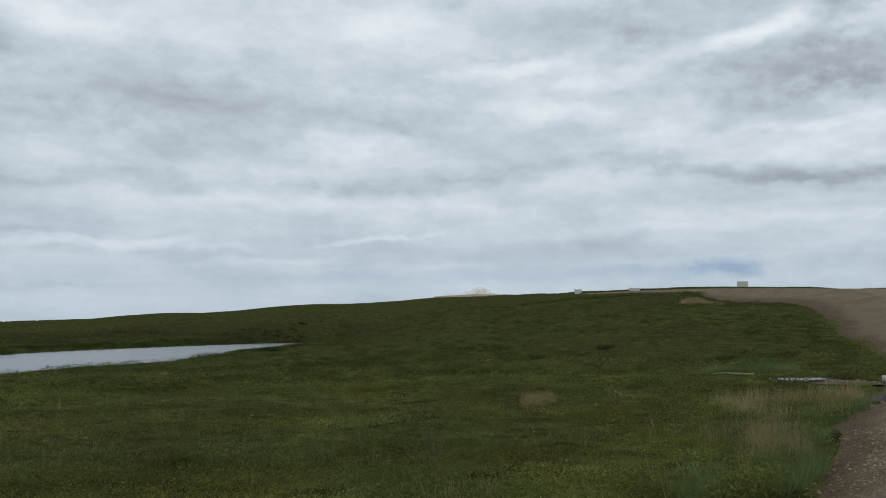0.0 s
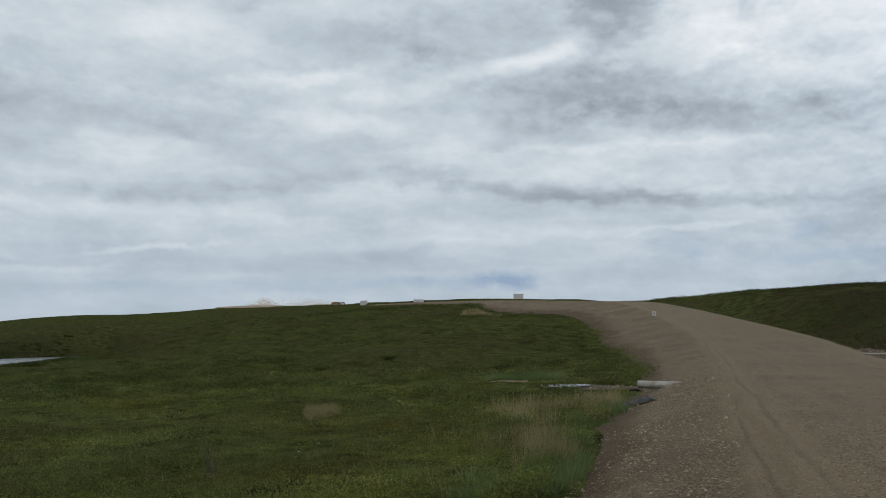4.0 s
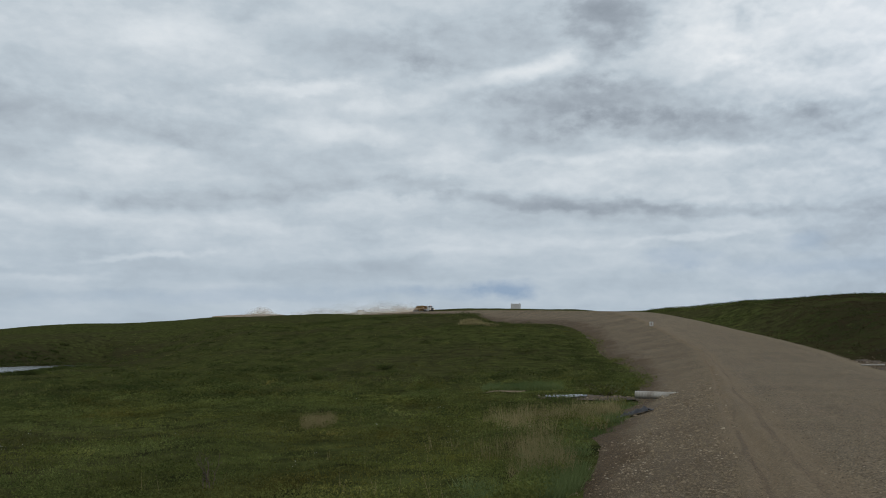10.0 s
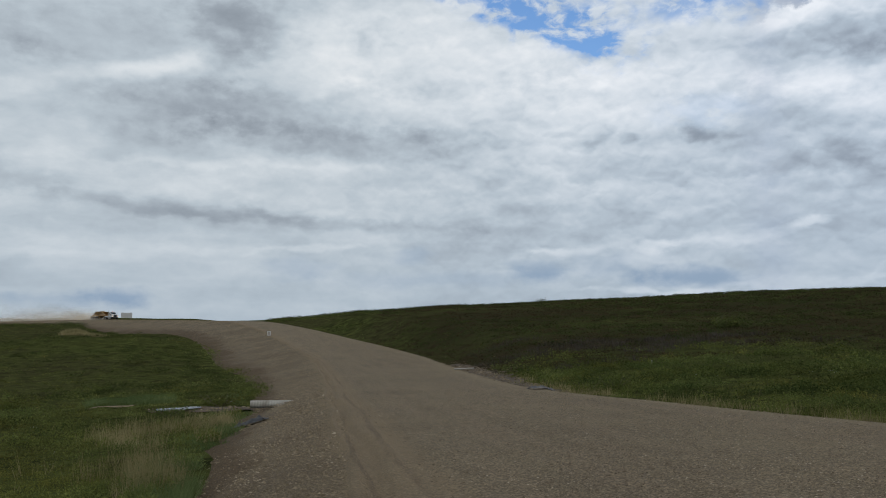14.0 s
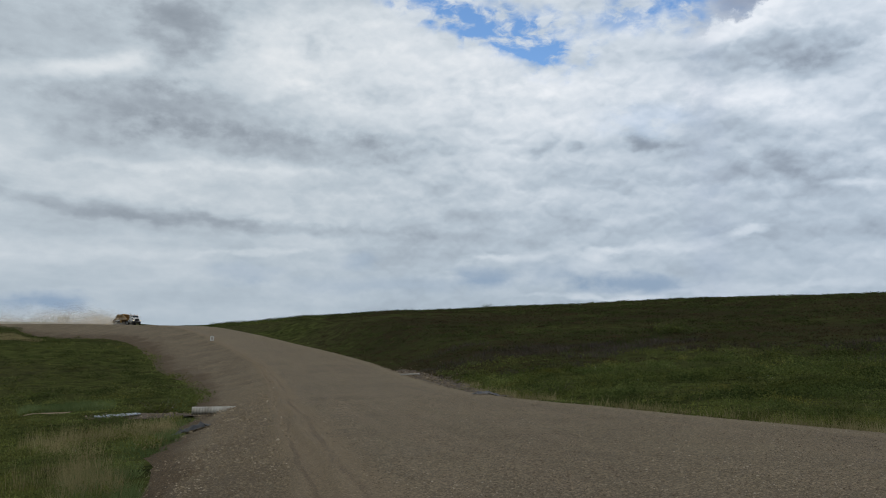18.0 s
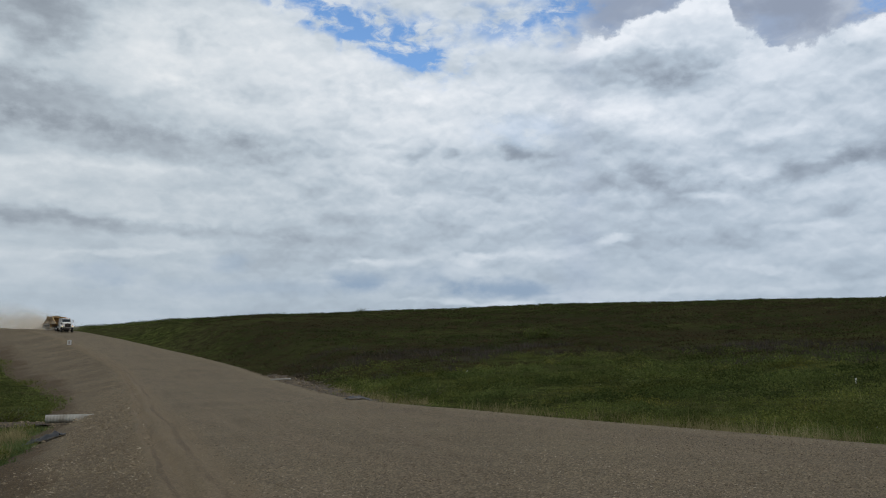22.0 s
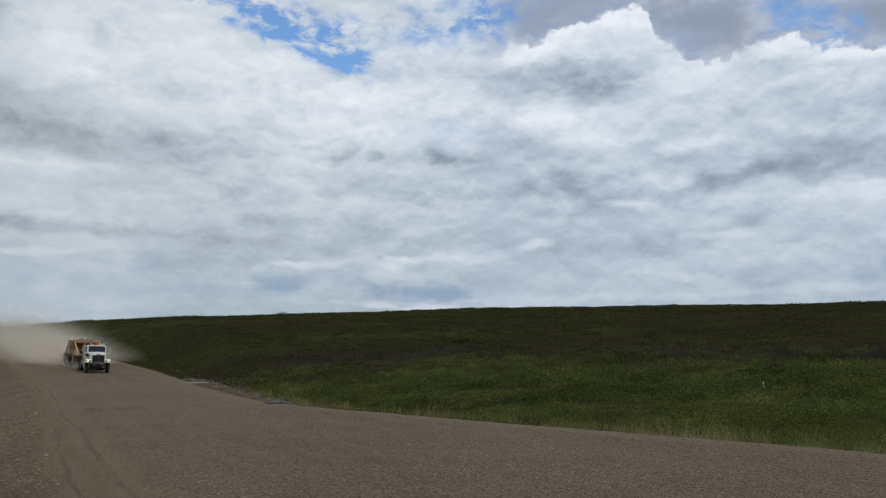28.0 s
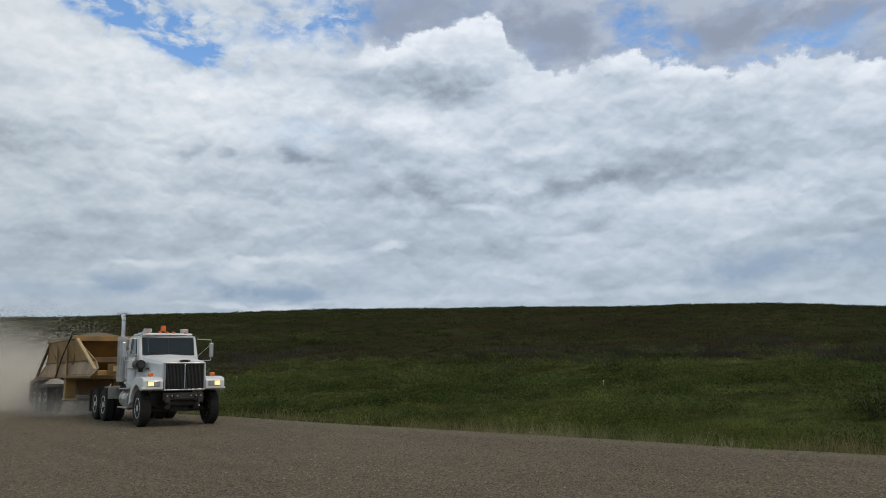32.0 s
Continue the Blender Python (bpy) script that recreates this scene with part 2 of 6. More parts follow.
    # towards the horizon the deck thins to a pale blue-grey
    cloud = mix_node(nt, ranged(el, 1.0, 12.0, 0.55, 0.0), cloud, (0.385, 0.468, 0.553))
    bank = math_node(nt, "MINIMUM", blobs(CLOUD_BANKS, 0.0, drawn), 1.0)
    cloud = mix_node(nt, math_node(nt, "MULTIPLY", bank, 0.85), cloud, (0.25, 0.35, 0.49))
    # behind the heap: thin violet-grey cloud, torn open to the blue sky
    torn = wave(bent, (0.24, 0.45, 1), 8, 0.58)
    behind = math_node(nt, "MULTIPLY", math_node(nt, "SUBTRACT", 1.0, heap), side)
    thin = mix_node(nt, ranged(torn.outputs[0], 0.35, 0.65, 0.0, 1.0), (0.33, 0.41, 0.56), (0.46, 0.52, 0.62))
    thin = mix_node(nt, math_node(nt, "MINIMUM", blobs(CLOUD_VEILS, 0.0), 1.0), thin, (0.29, 0.34, 0.44))
    cloud = mix_node(nt, behind, cloud, thin)
    gap = math_node(nt, "MULTIPLY", math_node(nt, "MINIMUM", blobs(CLOUD_GAPS, 0.0), 1.0), ranged(wisp.outputs[0], 0.44, 0.66, 1.0, 0.10))
    gap = math_node(nt, "MULTIPLY", gap, math_node(nt, "SUBTRACT", 1.0, heap))
    blue = vec_node(nt, "SCALE", sky.outputs[0])
    blue.node.inputs["Scale"].default_value = 0.165
    blue = mix_node(nt, 1.0, blue, (0.74, 0.95, 1.14), "MULTIPLY")
    out = mix_node(nt, gap, cloud, blue)
    bg = nt.nodes.new("ShaderNodeBackground")
    nt.links.new(out, bg.inputs[0])
    bg.inputs[1].default_value = 1.0
    end = nt.nodes.new("ShaderNodeOutputWorld")
    nt.links.new(bg.outputs[0], end.inputs[0])


build_world()
sun_data = bpy.data.lights.new("sun", "SUN")
sun_data.energy, sun_data.angle, sun_data.color = 1.0, radians(14), (1.0, 0.88, 0.70)
sun = new("sun", sun_data)
sun.matrix_world = look((200 * math.sin(radians(SUN_AZ)), 200 * math.cos(radians(SUN_AZ)), 200 * math.tan(radians(SUN_EL))), (0, 0, 0))

# ---- materials ----
def material(name):
    m = bpy.data.materials.new(name)
    m.use_nodes = True
    nt = m.node_tree
    return m, nt, nt.nodes["Principled BSDF"]


def bump(nt, bsdf, height, strength, distance):
    b = nt.nodes.new("ShaderNodeBump")
    b.inputs["Strength"].default_value = strength
    b.inputs["Distance"].default_value = distance
    nt.links.new(height, b.inputs["Height"])
    nt.links.new(b.outputs[0], bsdf.inputs["Normal"])


def position(nt):
    return nt.nodes.new("ShaderNodeNewGeometry").outputs["Position"]


def attribute(nt, name):
    n = nt.nodes.new("ShaderNodeAttribute")
    n.attribute_name = name
    return n.outputs["Fac"]


def plain(name, color, rough=0.5, metal=0.0, wear=0.12, scale=3.0, dirt=None):
    """Paint, metal or rubber with blotches and fine grain."""
    m, nt, b = material(name)
    tc = nt.nodes.new("ShaderNodeTexCoord").outputs["Object"]
    n1 = noise_node(nt, tc, scale, 5, 0.6)
    n2 = noise_node(nt, tc, scale * 14, 3, 0.5)
    dark = dirt or tuple(c * (1 - 3 * wear) for c in color)
    f = math_node(nt, "MULTIPLY", ramp_node(nt, n1.outputs[0], ((0.42, 0.0), (0.72, 1.0))), min(1.0, wear * 5))
    col = mix_node(nt, f, color, dark)
    col = mix_node(nt, 0.12, col, ramp_node(nt, n2.outputs[0], ((0.3, 0.2), (0.7, 0.9))), "OVERLAY")
    nt.links.new(col, b.inputs["Base Color"])
    b.inputs["Metallic"].default_value = metal
    nt.links.new(math_node(nt, "MULTIPLY_ADD", n1.outputs[0], 0.25, max(0.03, rough - 0.12)), b.inputs["Roughness"])
    bump(nt, b, n2.outputs[0], 0.15, 0.004)
    return m


def tundra_material():
    m, nt, b = material("tundra")
    p = position(nt)
    patch = noise_node(nt, p, 0.035, 5, 0.6)
    mid = noise_node(nt, p, 0.6, 8, 0.7)
    fine = noise_node(nt, p, 3.0, 6, 0.7)
    green = mix_node(nt, ramp_node(nt, mid.outputs[0], ((0.35, 0.0), (0.66, 1.0))), (0.017, 0.020, 0.008), (0.076, 0.088, 0.027))
    brown = mix_node(nt, ramp_node(nt, fine.outputs[0], ((0.35, 0.0), (0.65, 1.0))), (0.024, 0.018, 0.012), (0.060, 0.048, 0.031))
    col = mix_node(nt, ramp_node(nt, patch.outputs[0], ((0.46, 0.0), (0.60, 0.35))), green, brown)
    col = mix_node(nt, math_node(nt, "MULTIPLY", attribute(nt, "heath"), 0.95), col, mix_node(nt, ramp_node(nt, mid.outputs[0], ((0.40, 0.0), (0.62, 1.0))), (0.038, 0.029, 0.017), (0.026, 0.032, 0.013)))
    # shade in the gaps between plants, painted near-black where the fine noise is low
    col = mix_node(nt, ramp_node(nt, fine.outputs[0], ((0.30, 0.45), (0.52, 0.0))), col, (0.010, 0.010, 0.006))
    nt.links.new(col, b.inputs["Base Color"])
    b.inputs["Roughness"].default_value = 0.95
    b.inputs["Specular IOR Level"].default_value = 0.0
    h = math_node(nt, "ADD", fine.outputs[0], math_node(nt, "MULTIPLY", mid.outputs[0], 2.0))
    bump(nt, b, h, 0.35, 0.10)
    return m


def road_material():
    m, nt, b = material("gravel_road")
    p = position(nt)
    left, right = attribute(nt, "from_left"), attribute(nt, "from_right")
    # along the road the pattern is drawn out by the wheels
    lane = nt.nodes.new("ShaderNodeCombineXYZ")
    nt.links.new(left, lane.inputs[0])
    nt.links.new(math_node(nt, "MULTIPLY", attribute(nt, "along"), 0.06), lane.inputs[1])
    tracks = noise_node(nt, lane.outputs[0], 1.3, 5, 0.6)
    blot = noise_node(nt, p, 0.22, 5, 0.6)
    grit = noise_node(nt, p, 18.0, 5, 0.75)
    stones = nt.nodes.new("ShaderNodeTexVoronoi")
    stones.inputs["Scale"].default_value = 42.0
    nt.links.new(p, stones.inputs["Vector"])
    base = mix_node(nt, ramp_node(nt, blot.outputs[0], ((0.3, 0.0), (0.7, 1.0))), (0.130, 0.102, 0.064), (0.184, 0.146, 0.091))
    base = mix_node(nt, ramp_node(nt, tracks.outputs[0], ((0.42, 0.0), (0.66, 0.7))), base, (0.190, 0.145, 0.094))
    # the fine sand pushed up along the left edge, with the lines of two wheels in it
    weave = noise_node(nt, vec_node(nt, "MULTIPLY", lane.outputs[0], (0.0, 1.6, 0)), 1.0, 3, 0.5)
    line = math_node(nt, "MULTIPLY_ADD", weave.outputs[0], 0.9, math_node(nt, "SUBTRACT", left, 0.45))
    berm = math_node(nt, "MULTIPLY", ramp_node(nt, math_node(nt, "MULTIPLY", math_node(nt, "ABSOLUTE", math_node(nt, "SUBTRACT", line, 0.65)), 0.5), ((0.30, 1.0), (0.52, 0.0))), ramp_node(nt, blot.outputs[0], ((0.32, 0.55), (0.6, 1.0))))
    base = mix_node(nt, berm, base, (0.188, 0.142, 0.086))
    # the creases of the ruts are shaded by a darker brown in the colour
    for at, wide in ((0.34, 0.07), (0.95, 0.10)):
        rut = ramp_node(nt, math_node(nt, "ABSOLUTE", math_node(nt, "SUBTRACT", line, at)), ((wide * 0.4, 0.42), (wide, 0.0)))
        base = mix_node(nt, math_node(nt, "MULTIPLY", rut, ramp_node(nt, tracks.outputs[0], ((0.40, 0.25), (0.55, 1.0)))), base, (0.085, 0.060, 0.038))
    # packed fine dirt along the right edge
    edge = ramp_node(nt, math_node(nt, "MULTIPLY_ADD", blot.outputs[0], 0.8, math_node(nt, "MULTIPLY", right, 0.5)), ((0.62, 1.0), (0.95, 0.0)))
    base = mix_node(nt, math_node(nt, "MULTIPLY", edge, 0.8), base, (0.196, 0.153, 0.097))
    # banks: damp brown soil and pale stones
    ragged = math_node(nt, "MULTIPLY_ADD", blot.outputs[0], 1.2, -0.6)
    bank = math_node(nt, "MAXIMUM", ramp_node(nt, math_node(nt, "ADD", left, math_node(nt, "ADD", ragged, 0.5)), ((0.0, 1.0), (0.7, 0.0))),
                     ramp_node(nt, math_node(nt, "ADD", right, math_node(nt, "ADD", ragged, 0.5)), ((0.0, 1.0), (0.7, 0.0))))
    soil = mix_node(nt, ramp_node(nt, blot.outputs[0], ((0.40, 0.0), (0.62, 1.0))), (0.125, 0.095, 0.058), (0.168, 0.130, 0.080))
    foot = ramp_node(nt, math_node(nt, "MULTIPLY_ADD", attribute(nt, "foot"), 0.68, math_node(nt, "MULTIPLY_ADD", blot.outputs[0], 0.7, -0.35)), ((0.42, 0.0), (0.56, 0.95)))
    soil = mix_node(nt, foot, soil, mix_node(nt, ramp_node(nt, grit.outputs[0], ((0.40, 0.0), (0.62, 1.0))), (0.050, 0.033, 0.015), (0.112, 0.076, 0.038)))
    base = mix_node(nt, bank, base, soil)
    speck = ramp_node(nt, stones.outputs["Color"], ((0.10, 0.45), (0.60, 1.0), (0.97, 2.2)))
    base = mix_node(nt, math_node(nt, "MULTIPLY_ADD", math_node(nt, "MAXIMUM", berm, edge), -0.45, 0.85), base, speck, "MULTIPLY")
    base = mix_node(nt, 0.35, base, ramp_node(nt, grit.outputs[0], ((0.3, 0.35), (0.72, 1.0))), "MULTIPLY")
    nt.links.new(base, b.inputs["Base Color"])
    b.inputs["Roughness"].default_value = 0.93
    b.inputs["Specular IOR Level"].default_value = 0.2
    h = math_node(nt, "SUBTRACT", math_node(nt, "MULTIPLY", grit.outputs[0], 1.2), stones.outputs["Distance"])
    bump(nt, b, h, 0.8, 0.02)
    return m


def water_material():
    m, nt, b = material("lake_water")
    p = position(nt)
    w = noise_node(nt, vec_node(nt, "MULTIPLY", p, (0.6, 0.6, 1)), 1.0, 4, 0.6)
    b.inputs["Base Color"].default_value = (0.06, 0.07, 0.075, 1)
    b.inputs["Roughness"].default_value = 0.22
    b.inputs["IOR"].default_value = 1.33
    bump(nt, b, w.outputs[0], 0.25, 0.05)
    return m


def mud_material():
    m, nt, b = material("wet_mud")
    p = position(nt)
    n1, n2 = noise_node(nt, p, 1.5, 5, 0.6), noise_node(nt, p, 12, 4, 0.6)
    col = mix_node(nt, ramp_node(nt, n1.outputs[0], ((0.38, 0.0), (0.62, 1.0))), (0.05, 0.037, 0.024), (0.14, 0.108, 0.076))
    nt.links.new(mix_node(nt, 0.5, col, ramp_node(nt, n2.outputs[0], ((0.3, 0.4), (0.7, 1.0))), "MULTIPLY"), b.inputs["Base Color"])
    b.inputs["Roughness"].default_value = 0.9
    b.inputs["Specular IOR Level"].default_value = 0.15
    bump(nt, b, n2.outputs[0], 0.6, 0.03)
    return m


MAT_MUD = mud_material()
MAT_TUNDRA = tundra_material()
MAT_ROAD = road_material()
MAT_WATER = water_material()


def leaf_material(name, dark, light, tip=None, patchy=0.0, spread=0.30):
    """Leaves and blades: each its own shade; where patchy, yellower and browner stands over the land."""
    m, nt, b = material(name)
    g = nt.nodes.new("ShaderNodeNewGeometry")
    p = g.outputs["Position"]
    patch = noise_node(nt, p, 0.26, 5, 0.62)
    f = math_node(nt, "MULTIPLY_ADD", g.outputs["Random Per Island"], spread, math_node(nt, "MULTIPLY_ADD", patch.outputs[0], 1.9 if spread < 0.5 else 0.6, (-0.61 if spread < 0.5 else 0.04) - 0.5 * (spread - 0.30)))
    col = ramp_node(nt, f, ((0.05, dark), (0.75, light), (1.0, tip or light)))
    if patchy:
        flat = vec_node(nt, "MULTIPLY", p, (1, 1, 0))
        olive = noise_node(nt, flat, 0.21, 5, 0.62)
        dull = noise_node(nt, vec_node(nt, "ADD", flat, (37, 11, 0)), 0.13, 5, 0.62)
        col = mix_node(nt, ramp_node(nt, olive.outputs[0], ((0.46, 0.0), (0.62, patchy))), col, mix_node(nt, 1.0, col, (1.35, 1.18, 0.9), "MULTIPLY"))
        col = mix_node(nt, ramp_node(nt, dull.outputs[0], ((0.50, 0.0), (0.66, patchy))), col, mix_node(nt, 1.0, col, (1.0, 0.70, 0.62), "MULTIPLY"))
    nt.links.new(col, b.inputs["Base Color"])
    b.inputs["Roughness"].default_value = 0.7
    b.inputs["Specular IOR Level"].default_value = 0.0
    if spread < 0.5:
        through_leaf, both = nt.nodes.new("ShaderNodeBsdfTranslucent"), nt.nodes.new("ShaderNodeMixShader")
        nt.links.new(col, through_leaf.inputs["Color"])
        both.inputs[0].default_value = 0.30
        nt.links.new(b.outputs[0], both.inputs[1])
        nt.links.new(through_leaf.outputs[0], both.inputs[2])
        nt.links.new(both.outputs[0], nt.nodes["Material Output"].inputs["Surface"])
    return m


MAT_GRASS = leaf_material("sedge", (0.033, 0.038, 0.012), (0.150, 0.177, 0.055), (0.286, 0.273, 0.111), 0.7)
MAT_DRY = leaf_material("dry_grass", (0.130, 0.114, 0.052), (0.325, 0.280, 0.143), (0.494, 0.436, 0.260))
MAT_SHRUB = leaf_material("willow_leaves", (0.019, 0.026, 0.008), (0.101, 0.129, 0.040), (0.202, 0.221, 0.075), 0.7)
MAT_HEATH = leaf_material("heath_leaves", (0.029, 0.025, 0.014), (0.073, 0.056, 0.031), (0.114, 0.078, 0.043))
MAT_COVER = leaf_material("mat_leaves", (0.034, 0.039, 0.013), (0.156, 0.192, 0.060), (0.286, 0.296, 0.104), 0.7)
MAT_DARK_SCRUB = leaf_material("birch_leaves", (0.016, 0.022, 0.008), (0.065, 0.086, 0.029), (0.114, 0.133, 0.047), 0.4)
MAT_THICKET = leaf_material("bare_twigs", (0.039, 0.034, 0.029), (0.091, 0.078, 0.065), (0.137, 0.117, 0.098))
MAT_BRIGHT = leaf_material("young_willow_leaves", (0.018, 0.028, 0.009), (0.100, 0.128, 0.040), (0.205, 0.222, 0.080), 0.5)
MAT_CREST = leaf_material("crest_scrub_leaves", (0.019, 0.027, 0.009), (0.091, 0.113, 0.034), (0.150, 0.163, 0.052))
MAT_REED = leaf_material("tall_sedge", (0.039, 0.065, 0.023), (0.150, 0.195, 0.078), (0.286, 0.299, 0.156))
MAT_TWIG = plain("twig_bark", (0.09, 0.07, 0.05), 0.9)
MAT_STONE = leaf_material("pebbles", (0.085, 0.068, 0.045), (0.235, 0.19, 0.13), (0.42, 0.365, 0.28), 0.0, 0.75)
MAT_GRAVEL = leaf_material("road_pebbles", (0.070, 0.056, 0.039), (0.225, 0.183, 0.128), (0.42, 0.37, 0.29), 0.0, 0.80)
MAT_FLOWER = plain("white_petals", (0.75, 0.74, 0.70), 0.8)
MAT_WHITE = plain("white_paint", (0.74, 0.75, 0.74), 0.32, 0, 0.07, 1.2, (0.42, 0.38, 0.33))
MAT_TAN = plain("tan_paint", (0.34, 0.195, 0.055), 0.45, 0, 0.2, 1.3, (0.14, 0.09, 0.05))
# worn, dirt-caked tan; on the hopper gate its dark tone stands for shade
MAT_TAN_DARK = plain("worn_shaded_tan_paint", (0.17, 0.095, 0.034), 0.6, 0, 0.2, 2.0, (0.06, 0.042, 0.03))
MAT_TAN_LIGHT = plain("pale_tan_paint", (0.50, 0.34, 0.13), 0.5, 0, 0.12, 2.0, (0.3, 0.2, 0.1))
MAT_FRAME = plain("dusty_black_steel", (0.030, 0.027, 0.024), 0.7, 0.2, 0.15, 4.0, (0.07, 0.058, 0.045))
MAT_RUBBER = plain("tyre_rubber", (0.013, 0.012, 0.011), 0.95, 0, 0.1, 5.0, (0.03, 0.025, 0.02))
MAT_CHROME = plain("chrome", (0.62, 0.62, 0.62), 0.18, 1.0, 0.06, 4.0, (0.35, 0.32, 0.28))
MAT_ALU = plain("dull_aluminium", (0.55, 0.54, 0.52), 0.38, 0.9, 0.1, 4.0, (0.30, 0.27, 0.23))
MAT_RIM = plain("polished_rim", (0.72, 0.71, 0.68), 0.30, 0.7, 0.10, 6.0, (0.30, 0.26, 0.21))
MAT_BAR = plain("grille_bar_grey", (0.085, 0.085, 0.085), 0.4, 0.6)
MAT_GRILLE = plain("grille_black", (0.022, 0.022, 0.023), 0.4, 0.3)
MAT_AMBER = plain("amber_lens", (0.75, 0.16, 0.02), 0.25)
MAT_STEEL = plain("galvanised_steel", (0.46, 0.45, 0.42), 0.45, 0.5, 0.12, 3.0, (0.24, 0.21, 0.17))
MAT_CULVERT = plain("weathered_galvanised_steel", (0.33, 0.33, 0.30), 0.6, 0.2, 0.15, 2.0, (0.16, 0.14, 0.11))
MAT_SIGN = plain("sign_white", (0.42, 0.43, 0.42), 0.5, 0, 0.05, 2.0)
MAT_POST = plain("post_white", (0.62, 0.61, 0.57), 0.5, 0, 0.05, 4.0)
MAT_BLUE = plain("sign_blue", (0.012, 0.035, 0.16), 0.4, 0, 0.03, 4.0)
MAT_LETTER = plain("letter_white", (0.78, 0.78, 0.78), 0.5, 0, 0.02, 4.0)
MAT_SIGN_RED = plain("sign_mark", (0.25, 0.22, 0.20), 0.5)
MAT_TARP = plain("black_fabric", (0.018, 0.019, 0.022), 0.6, 0, 0.1, 5.0, (0.07, 0.065, 0.06))
MAT_GREY_TARP = plain("grey_fabric", (0.05, 0.05, 0.053), 0.7, 0, 0.15, 5.0, (0.20, 0.19, 0.18))
MAT_LOAD = leaf_material("gravel_load", (0.10, 0.078, 0.050), (0.19, 0.15, 0.10), None, 0.0, 0.6)
MAT_CUT = plain("cut_bank_soil", (0.26, 0.20, 0.13), 0.95, 0, 0.1, 0.2, (0.16, 0.125, 0.08))
MAT_WOOD = plain("wooden_post", (0.17, 0.13, 0.09), 0.85)


def glow(name, color, strength):
    m, nt, b = material(name)
    b.inputs["Base Color"].default_value = (*color, 1)
    b.inputs["Emission Color"].default_value = (*color, 1)
    b.inputs["Emission Strength"].default_value = strength
    return m


def glass(name, tint, rough):
    m, nt, b = material(name)
    b.inputs["Base Color"].default_value = (*tint, 1)
    b.inputs["Roughness"].default_value = rough
    b.inputs["IOR"].default_value = 1.5
    b.inputs["Specular IOR Level"].default_value = 0.28
    return m


def dust_material():
    """Fine dust: light passes into it as much as it bounces off."""
    m, nt, b = material("airborne_dust")
    nt.nodes.remove(b)
    a, c, mix = nt.nodes.new("ShaderNodeBsdfDiffuse"), nt.nodes.new("ShaderNodeBsdfTranslucent"), nt.nodes.new("ShaderNodeMixShader")
    for n in (a, c):
        n.inputs["Color"].default_value = (0.88, 0.81, 0.70, 1)
        nt.links.new(n.outputs[0], mix.inputs[1 if n is a else 2])
    thin, clear = nt.nodes.new("ShaderNodeMixShader"), nt.nodes.new("ShaderNodeBsdfTransparent")
    thin.inputs[0].default_value = 0.12
    nt.links.new(clear.outputs[0], thin.inputs[1])
    nt.links.new(mix.outputs[0], thin.inputs[2])
    nt.links.new(thin.outputs[0], nt.nodes["Material Output"].inputs["Surface"])
    return m


MAT_LAMP_ON = glow("headlamp_lit", (1.0, 0.74, 0.34), 0.9)
MAT_LAMP = plain("headlamp_glass", (0.50, 0.50, 0.47), 0.1, 0.4)
MAT_GLASS = glass("tinted_glass", (0.022, 0.030, 0.034), 0.06)
MAT_DUST = dust_material()

# ---- the land ----
def value_noise(x, y, seed):
    """Smooth noise from -1 to 1 on arrays, one bump a metre."""
    xi, yi = np.floor(x).astype(np.int64), np.floor(y).astype(np.int64)
    fx, fy = x - xi, y - yi
    fx, fy = fx * fx * (3 - 2 * fx), fy * fy * (3 - 2 * fy)

    def lattice(i, j):
        h = (i * 374761393 + j * 668265263 + seed * 2246822519) & 0xFFFFFFFF
        h = ((h ^ (h >> 13)) * 1274126177) & 0xFFFFFFFF
        return ((h ^ (h >> 16)) & 0xFFFF) / 32767.5 - 1

    a, b, c, d = lattice(xi, yi), lattice(xi + 1, yi), lattice(xi, yi + 1), lattice(xi + 1, yi + 1)
    return (a * (1 - fx) + b * fx) * (1 - fy) + (c * (1 - fx) + d * fx) * fy


def smooth(t):
    t = np.clip(t, 0, 1)
    return t * t * (3 - 2 * t)


# height of the land by bearing (degrees) and distance (metres)
REACH = np.array((0, 12, 30, 60, 100, 160, 240, 330, 480, 900, 4600), float)
LAND_BACK = {
    -180: (-1, -1.2, -1.4, -1.5, -1.5, -1, 0, 2, 3.5, 4, 3),
    -110: (-1, -1.2, -1.6, -2.2, -3.0, -3.2, -2.6, -0.5, 1.5, 2, 2),
    -75: (-1, -1.1, -1.5, -2.2, -3.2, -3.6, -3.0, -1.0, 1.2, 0.5, 0.2),
}
LAND_LAKE = {
    -65: (-1, -1.1, -1.5, -2.2, -3.2, -3.6, -3.0, -0.3, 2.2, 2.0, 2.0),
    -55: (-1, -1.1, -1.5, -2.1, -3.1, -3.6, -2.8, 3.4, 8.6, 6, 3),
    -45: (-1, -1.1, -1.5, -2.0, -2.7, -3.4, -2.6, 6.3, 14.2, 9, 4),
    -35: (-1, -1.1, -1.3, -1.5, -1.4, -0.2, 6.4, 12.0, 19.4, 12, 5),
    -27: (-1, -1.1, -1.2, -1.2, -0.6, 3.6, 10.0, 13.6, 22.5, 12, 5),
    -24: (-1, -1.1, -1.2, -1.1, -0.3, 4.6, 10.9, 13.4, 24.0, 12, 5),
}
